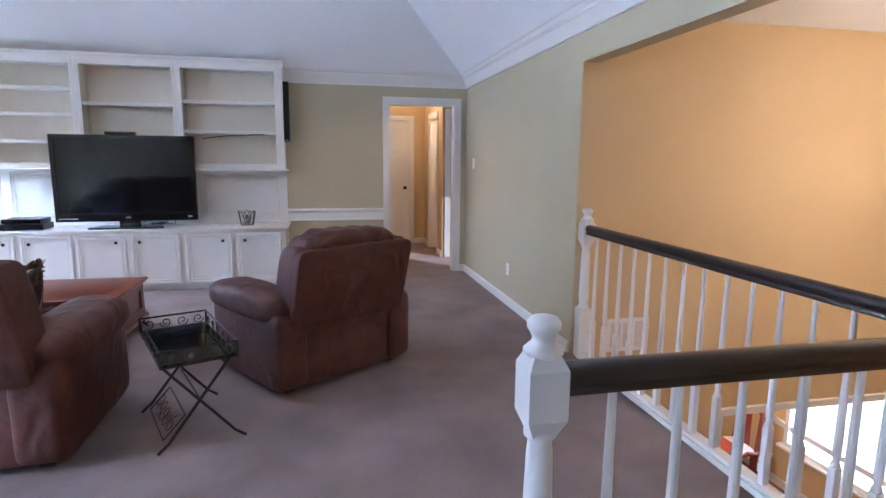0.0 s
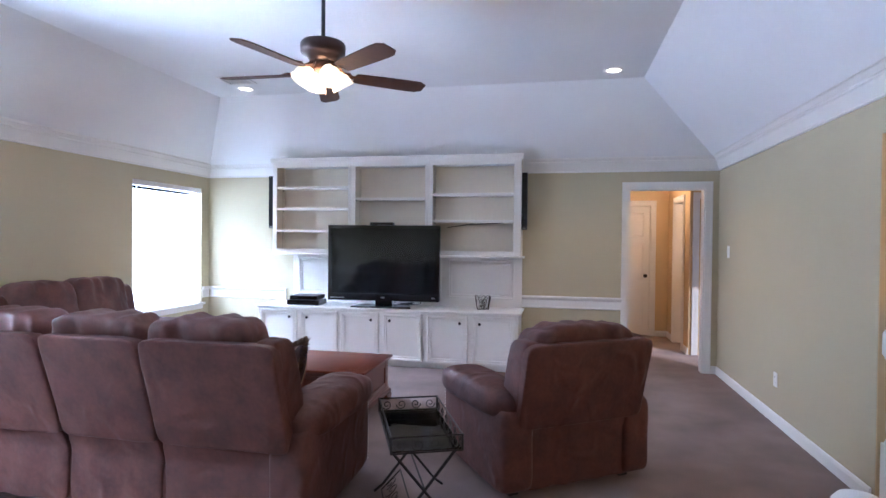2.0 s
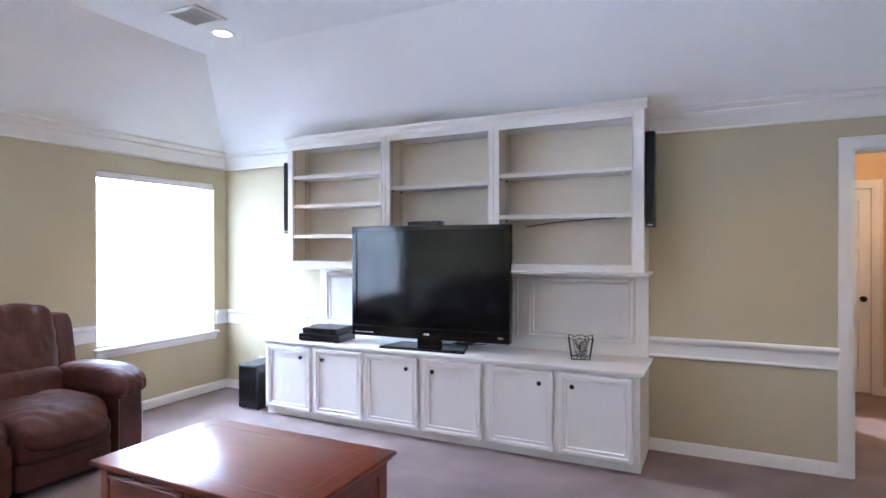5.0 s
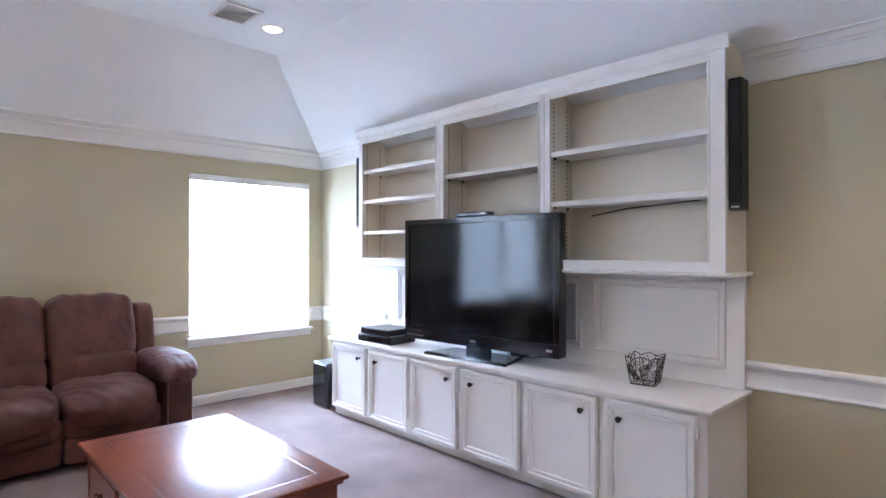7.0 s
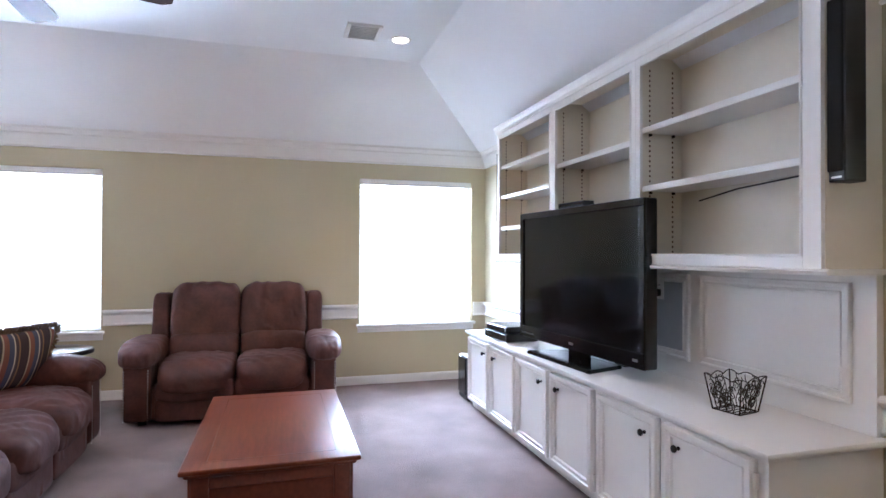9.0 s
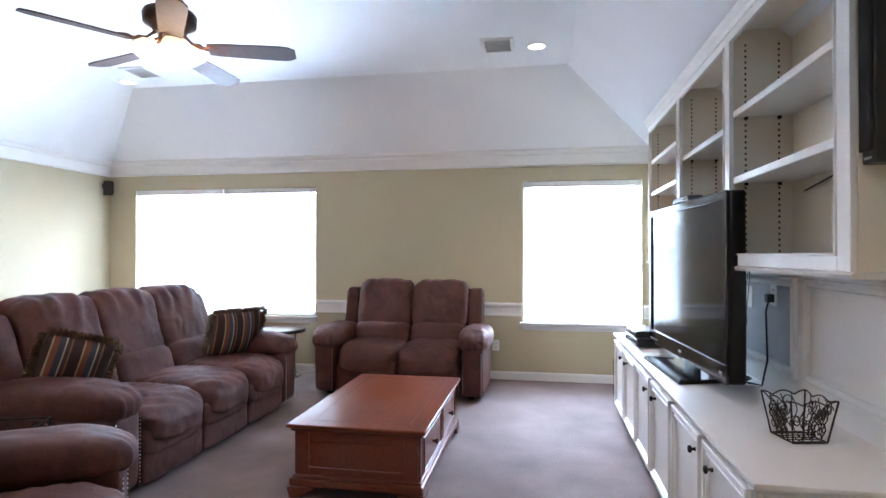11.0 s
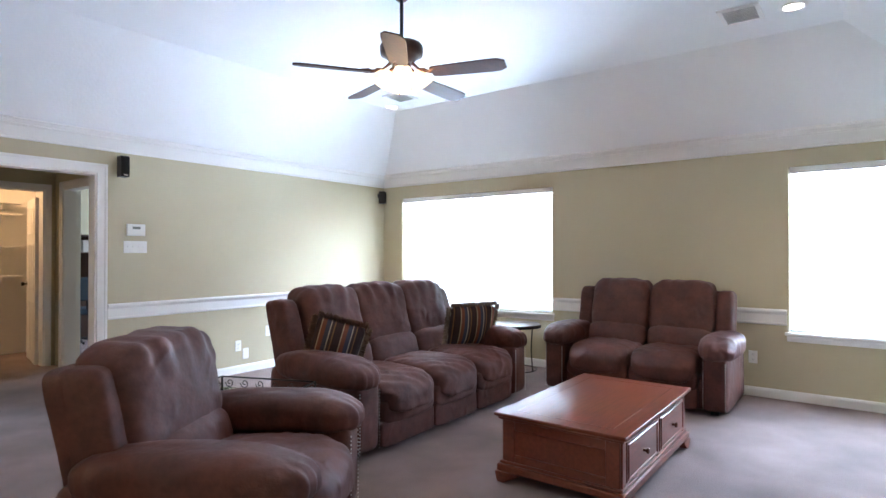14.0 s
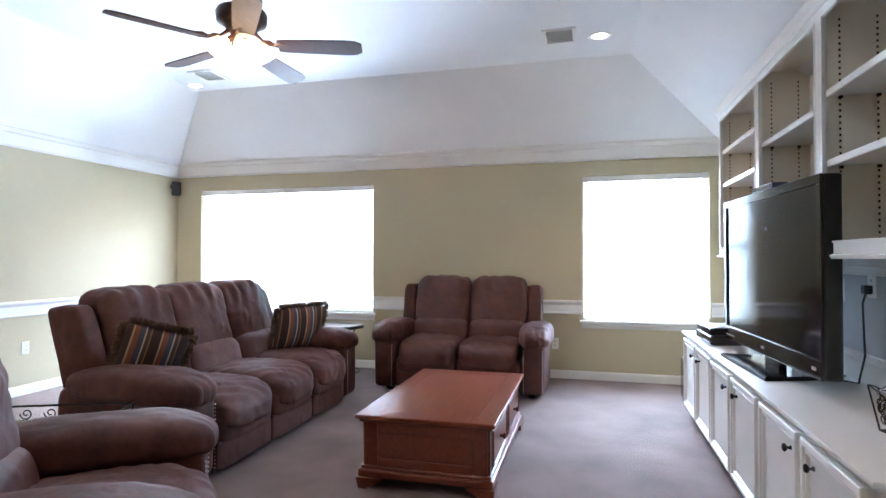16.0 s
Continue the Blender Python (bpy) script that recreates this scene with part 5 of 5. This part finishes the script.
def vent(x, y, w, d, rz, label="white slatted ceiling air vent"):
    v = tagged(base_empty("ceiling_vent", pose(x, y, TRAY_Z, 0, 0, rz)), label, "vent", group="ceiling vents")
    part("backing", box(-w / 2 + 0.03, w / 2 - 0.03, -d / 2 + 0.03, d / 2 - 0.03, -0.004, -0.001), material("vent_backing", (0.62, 0.62, 0.61), 0.8), v)
    bm = bmesh.new()
    for e in ((-w / 2, w / 2, -d / 2, -d / 2 + 0.032), (-w / 2, w / 2, d / 2 - 0.032, d / 2), (-w / 2, -w / 2 + 0.032, -d / 2 + 0.032, d / 2 - 0.032), (w / 2 - 0.032, w / 2, -d / 2 + 0.032, d / 2 - 0.032)):
        add_box(bm, *e, -0.014, -0.0005, 0.003)
    part("frame", bm, WHITE, v)
    n = 9
    for i in range(n):
        y0 = -d / 2 + 0.032 + (d - 0.064) * (i + 0.5) / n
        s = part("slat", box(-w / 2 + 0.032, w / 2 - 0.032, -0.006, 0.006, -0.001, 0.001), WHITE, v)
        s.matrix_basis = pose(0, y0, -0.009, 35, 0, 0)
    return v


vent(-3.19, 6.32, 0.27, 0.31, 90)
vent(-3.31, 2.945, 0.27, 0.31, 90)

# return grille on the stairwell wall
gr = tagged(base_empty("wall_vent", pose(2.19, JAMB, 0.124)), "white return-air grille low on the tan stairwell wall", "vent")
bm = bmesh.new()
for e in ((-0.17, 0.17, -0.125, -0.095), (-0.17, 0.17, 0.095, 0.125), (-0.17, -0.14, -0.095, 0.095), (0.14, 0.17, -0.095, 0.095), (-0.055, -0.04, -0.095, 0.095), (0.04, 0.055, -0.095, 0.095)):
    add_box(bm, e[0], e[1], -0.012, -0.0005, e[2], e[3], 0.002)
part("frame", bm, WHITE, gr)
for i in range(11):
    s = part("slat", box(-0.14, 0.14, -0.006, 0.006, -0.0008, 0.0008), WHITE, gr)
    s.matrix_basis = pose(0, -0.007, -0.085 + i * 0.017, 40, 0, 0)

# ---- hallway beyond the north opening ----
HX0, HX1, HN = 0.30, 1.67, 10.32
bm = bmesh.new()
add_wall(bm, "y", HX0 - T, HX0, N + T, HN, 0, 2.5)
add_wall(bm, "x", HN, HN + T, HX0 - T, 3.3, 0, 2.5, [(0.62, 1.42, 0, 2.03)])
add_wall(bm, "y", HX1, HX1 + T, 8.90, HN, 0, 2.5, [(9.25, 9.83, 0, 2.03)])
add_wall(bm, "x", 8.90, 8.90 + T, HX1 + T, 3.3, 0, 2.5, [(1.84, 2.60, 0, 2.03)])
add_wall(bm, "y", 3.3, 3.3 + T, N + T, HN + T, 0, 2.5)
structure("wall_hall", bm, TAN, "tan painted hallway walls in warm lamplight", "wall")
structure("ceiling_hall", box(HX0 - T, 3.42, N + T, HN + T, 2.44, 2.5), CEIL, "flat white hallway ceiling", "ceiling")
bb = bmesh.new()
moulding("x", HN, -1, 1.49, HX1, BASEP, bb)
moulding("y", HX1, -1, 9.90, HN, BASEP, bb)
moulding("y", HX1, -1, 8.90, 9.18, BASEP, bb)
structure("baseboard", bb, WHITE, "white baseboard in the hallway", "baseboard")
casing("door_3", "x", HN, -1, 0.62, 1.42, 2.03, "white casing of the closed hallway door", w=0.065)
casing("door_4", "y", HX1, -1, 9.25, 9.83, 2.03, "white casing of the open bathroom doorway", w=0.065)
casing("door_5", "x", 8.90, -1, 1.77, 2.60, 2.03, "white casing of the side door", w=0.065)


def panel_door(m, w, h, label, knob_x, hand=KNOB):
    d = tagged(base_empty("panel_door", m), label, "door", group="white panel doors")
    part("slab", box(0, w, 0, 0.036, 0.006, h, 0.002), WHITE, d)
    rows = [(0.12, 0.72), (0.86, 1.42), (1.54, h - 0.11)]
    for z0, z1 in rows:
        for k in range(2):
            x0 = 0.09 + k * (w / 2 - 0.035)
            x1 = x0 + w / 2 - 0.145
            for side, y in ((-1, 0.0), (1, 0.036)):
                bm = ring_frame(bmesh.new(), x0, x1, z0, z1, [(0.0, -0.001), (0.002, 0.005), (0.010, 0.006), (0.014, 0.003), (0.016, -0.001)], y, side)
                part("panel", bm, WHITE, d)
    for side, y in ((-1, 0.0), (1, 0.036)):
        part("door_knob", lathe([(0.026, 0), (0.026, 0.005), (0.010, 0.010), (0.010, 0.030), (0.024, 0.038), (0.029, 0.052), (0.020, 0.064), (0.003, 0.067)], 18, m=pose(knob_x, y, 0.93, 90 if side < 0 else -90)), hand, d, "dark round door knob", smooth=True)
    return d


panel_door(pose(0.637, HN + 0.03, 0, 0, 0, 0), 0.765, 2.01, "closed white panelled hallway door with dark knob", 0.70)
panel_door(pose(1.79, 8.95, 0, 0, 0, 0), 0.79, 2.01, "white panelled side door with its hinges showing", 0.72)
fl = tagged(base_empty("flush_ceiling_light", pose(1.13, 9.35, 2.44)), "small flush hallway ceiling light with glass shade, lit", "ceiling light")
part("base_plate", lathe([(0.05, -0.012), (0.06, -0.006), (0.06, -0.0005)], 24), STEEL, fl, smooth=True)
part("glass_shade", lathe([(0.002, -0.085), (0.030, -0.075), (0.045, -0.045), (0.042, -0.012)], 24, cap=False), SCONCE, fl, smooth=True)
lamp("hall_light", 'POINT', pose(1.13, 9.35, 2.28), 16, WARM, radius=0.06)
# bathroom seen through the doorway
sc = tagged(base_empty("wall_sconce", pose(1.985, 10.28, 1.985)), "bathroom vanity light with lit frosted glass shades", "wall lamp")
part("back_plate", box(-0.10, 0.10, 0.02, 0.038, -0.04, 0.04, 0.004), STEEL, sc)
for s in (-0.06, 0.06):
    part("shade", lathe([(0.02, 0.10), (0.05, 0.07), (0.055, 0.0), (0.045, -0.07), (0.05, -0.10), (0.02, -0.13)], 20, m=pose(s, -0.06, 0)), SCONCE, sc, smooth=True)
lamp("bath_light", 'POINT', pose(2.2, 9.75, 2.15), 20, WARM, radius=0.08)
va = tagged(base_empty("bathroom_vanity", pose(2.35, HN - 0.27, 0)), "white bathroom vanity with dark stone top", "vanity")
part("body", box(-0.45, 0.45, -0.22, 0.268, 0.08, 0.80, 0.003), WHITE, va)
part("toe_kick", box(-0.45, 0.45, -0.17, 0.268, 0.0, 0.0799), WHITE, va)
part("vanity_top", box(-0.47, 0.47, -0.25, 0.268, 0.8001, 0.835, 0.004), STONE, va, "dark stone top")
for k in (-1, 1):
    part("cabinet_door", box(k * 0.22 - 0.2, k * 0.22 + 0.2, -0.238, -0.2198, 0.12, 0.74, 0.003), WHITE, va)
mi = tagged(base_empty("mirror", pose(2.32, HN - 0.005, 1.4)), "large frameless mirror above the vanity", "mirror")
part("glass", box(-0.42, 0.42, -0.006, 0, -0.50, 0.42), MIRROR, mi)

# ---- passage, closet and study beyond the south opening ----
bm = bmesh.new()
PW = -1.19
add_wall(bm, "y", PW - T, PW, -0.60, S - T, 0, 2.5, [(-0.35, 1.05, 0, 2.06)])
add_wall(bm, "x", -0.72, -0.60, -4.6, 1.9, 0, 2.5, [(-1.08, -0.36, 0, 2.05), (-4.6, PW - T, 0, 2.5)])
add_wall(bm, "y", HALL_S[1] + 0.2, HALL_S[1] + 0.2 + T, -0.60, S - T, 0, 2.5)
structure("wall_passage", bm, KHAKI, "khaki painted passage walls in shade", "wall")
structure("ceiling_passage", box(-4.6, 1.9, -3.3, S - T, 2.44, 2.52), CEIL, "flat white passage ceiling", "ceiling")
bm = bmesh.new()
add_wall(bm, "y", -1.50, -1.38, -1.9, -0.72, 0, 2.5)
add_wall(bm, "y", 0.30, 0.42, -1.9, -0.72, 0, 2.5)
add_wall(bm, "x", -2.02, -1.9, -1.50, 0.42, 0, 2.5)
structure("wall_closet", bm, WHITE_OLD, "white painted closet walls lit warmly", "wall")
casing("door_6", "x", -0.60, 1, -1.08, -0.36, 2.05, "white casing of the lit closet doorway", w=0.065)
casing("door_7", "y", PW, 1, -0.35, 1.05, 2.06, "white casing of the study doorway", w=0.075)
panel_door(pose(-1.065, -0.735, 0, 0, 0, -100), 0.70, 1.97, "white panelled closet door standing open", 0.63)
for z in (1.03, 1.41, 1.82, 1.96):
    sh = tagged(base_empty("closet_shelf", pose(-0.55, -1.72, z)), "white painted closet shelf on cleats, empty", "shelf", group="closet shelves")
    part("board", box(-0.60, 0.60, -0.17, 0.17, -0.018, 0, 0.002), WHITE, sh)
    part("cleat", box(-0.60, 0.60, -0.178, -0.155, -0.075, -0.0181), WHITE, sh)
    part("bracket", box(-0.40, -0.385, -0.15, 0.12, -0.09, -0.0181), WHITE, sh)
lamp("closet_light", 'POINT', pose(-0.3, -1.25, 2.2), 26, (1.0, 0.58, 0.25), radius=0.06)
# study seen through the side doorway
structure("floor_study", box(-4.6, -2.4, -3.3, S - T, -0.3, 0.0), CARPET, "taupe carpet in the study", "floor")
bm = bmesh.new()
# west opening is unseen, added only to hold the study's area lamp
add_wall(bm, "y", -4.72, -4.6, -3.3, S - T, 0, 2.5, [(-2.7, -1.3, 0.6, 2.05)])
add_wall(bm, "x", -3.42, -3.3, -4.6, 1.9, 0, 2.5)
add_wall(bm, "y", 1.9, 2.02, -3.3, 0.2, 0, 2.5)
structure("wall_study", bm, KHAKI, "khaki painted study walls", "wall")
bk = tagged(base_empty("study_bookcase", pose(-2.15, -2.75, 0)), "dark wooden bookcase hutch holding pale boxes", "bookcase")
DARKBOARD = material("dark_brown_board", (0.06, 0.028, 0.018), 0.5, vary=0.2, stretch=(1, 6, 6))
part("side_panel", box(-0.75, -0.72, -0.2, 0.2, 0, 1.60), DARKBOARD, bk)
part("side_panel", box(0.72, 0.75, -0.2, 0.2, 0, 1.60), DARKBOARD, bk)
part("back_panel", box(-0.72, 0.72, -0.2, -0.18, 0, 1.60), DARKBOARD, bk)
for z in (0.70, 1.30, 1.575):
    part("shelf", box(-0.72, 0.72, -0.18, 0.2, z, z + 0.025), DARKBOARD, bk)
part("desk_front", box(-0.72, 0.72, 0.16, 0.20, 0.02, 0.6999), DARKBOARD, bk)
for k in range(4):
    bx = tagged(base_empty("storage_box", pose(-2.15, -2.75, 0) @ pose(-0.5 + k * 0.31, 0.02, 1.326)), "pale cardboard storage box on the dark bookcase", "box", group="storage boxes")
    part("body", box(-0.13, 0.13, -0.15, 0.15, 0.0, 0.15, 0.003), CARTON, bx)
    part("lid", box(-0.135, 0.135, -0.155, 0.155, 0.1501, 0.19, 0.003), CARTON, bx)
    part("label_plate", box(-0.035, 0.035, 0.1505, 0.153, 0.05, 0.09), STEEL, bx)
oc = tagged(base_empty("office_chair", pose(-2.0, -2.15, 0, 0, 0, 10)), "dark upholstered office chair before the bookcase", "chair")
part("seat", puff((0.5, 0.5, 0.10), (0, 0, 0.47), 4, 10), NAVY, oc, smooth=True)
part("backrest", puff((0.48, 0.10, 0.34), (0, 0.24, 0.80), 4, 10), NAVY, oc, smooth=True)
part("column", lathe([(0.025, 0.06), (0.025, 0.43)], 12), BLACK, oc)
part("back_post", box(-0.03, 0.03, 0.22, 0.25, 0.44, 0.70), BLACK, oc)
for k in range(5):
    a = radians(72 * k)
    part("leg", tube([(0, 0, 0.08), (0.27 * math.cos(a), 0.27 * math.sin(a), 0.025)], 0.018, 6), BLACK, oc)

# ---- lower dining room ----
FOYER = lamp("foyer_light", 'POINT', pose(3.9, 3.2, 1.55), 140, (1.0, 0.74, 0.46), radius=0.18)
ch = tagged(base_empty("chandelier", pose(3.9, 3.2, 0)), "hanging foyer lamp with warm glass globe", "chandelier")
part("rod", lathe([(0.01, 1.72), (0.01, 2.365)], 8), BRONZE, ch)
part("globe", lathe([(0.02, 1.45), (0.10, 1.50), (0.13, 1.60), (0.09, 1.70), (0.02, 1.72)], 20), SCONCE, ch, smooth=True)
# unseen warm lamp added to brighten the dining room, no fixture built
lamp("dining_fill", 'POINT', pose(4.2, 6.6, -0.9), 45, (1.0, 0.70, 0.40), radius=0.12)
dt = tagged(base_empty("dining_table", pose(4.35, 6.9, LOW)), "red mahogany dining table under a white cloth", "table")
part("tabletop", box(-0.8, 0.5, -0.5, 0.5, 0.71, 0.74, 0.006), REDWOOD, dt)
for sx in (-0.7, 0.4):
    for sy in (-0.4, 0.4):
        part("leg", lathe([(0.025, 0), (0.035, 0.1), (0.03, 0.4), (0.04, 0.6), (0.04, 0.709)], 12, m=pose(sx, sy, 0)), REDWOOD, dt, smooth=True)
tc = tagged(part("tablecloth", puff((1.0, 1.04, 0.16), (4.1, 6.9, LOW + 0.675), 9, 14, 0.01, 8), CLOTH, smooth=True), "white tablecloth spread over the dining table", "tablecloth")


def dining_chair(x, y, rz):
    c = tagged(base_empty("dining_chair", pose(x, y, LOW, 0, 0, rz)), "red mahogany dining chair with a carved open back", "chair", group="dining chairs")
    part("seat", puff((0.46, 0.44, 0.07), (0, 0, 0.46), 5, 8), CLOTH, c, smooth=True)
    for sx in (-0.2, 0.2):
        part("leg", tube([(sx, 0.19, 0.43), (sx * 1.05, 0.22, 0.2), (sx * 1.1, 0.20, 0.01)], 0.02, 8), REDWOOD, c)
        part("back_post", tube([(sx, -0.24, 0.01), (sx, -0.20, 0.45), (sx * 0.95, -0.26, 0.98)], 0.018, 8), REDWOOD, c)
    part("top_rail", tube([(-0.2, -0.26, 0.96), (-0.1, -0.27, 1.02), (0, -0.275, 1.0), (0.1, -0.27, 1.02), (0.2, -0.26, 0.96)], 0.024, 8), REDWOOD, c)
    part("splat", box(-0.05, 0.05, -0.25, -0.235, 0.47, 0.99, 0.004), REDWOOD, c)


dining_chair(4.55, 6.15, 0)
dining_chair(3.75, 6.15, 0)
dining_chair(5.15, 6.95, 90)
vs = tagged(base_empty("flower_arrangement", pose(3.95, 6.75, LOW + 0.757)), "white and pink flower arrangement on the table", "flowers")
part("vase", lathe([(0.05, 0), (0.07, 0.03), (0.06, 0.12), (0.075, 0.18)], 16), CLOTH, vs, smooth=True)
bm = bmesh.new()
for k in range(60):
    a, e, r = random.uniform(0, 6.28), random.uniform(0.0, 1.4), random.uniform(0.10, 0.22)
    p = Vector((r * math.cos(a) * math.cos(e), r * math.sin(a) * math.cos(e), 0.2 + r * math.sin(e)))
    puff((0.05, 0.05, 0.035), p, 2.2, 3, bm=bm)
part("blossoms", bm, CLOTH, vs, smooth=True)

# ---- outside ----
HAZE = bpy.data.materials.new("bright_overcast_haze")
HAZE.use_nodes = True
HAZE.node_tree.nodes["Principled BSDF"].inputs["Emission Color"].default_value = (0.90, 0.95, 1.0, 1)
HAZE.node_tree.nodes["Principled BSDF"].inputs["Emission Strength"].default_value = 3.0
structure("backdrop", box(W - 1.3, W - 1.2, -5.0, 14.0, LOW - 0.4, 6.0), HAZE, "bright hazy daylight outside the windows", "backdrop")
structure("backdrop", box(8.0, 8.1, 2.0, 10.0, LOW - 0.4, 3.0), HAZE, "bright hazy daylight outside the dining window", "backdrop")
structure("ground", box(-400, 400, -400, 400, LOW - 0.6, LOW - 0.4), GRASS, "lawn around the house", "ground")
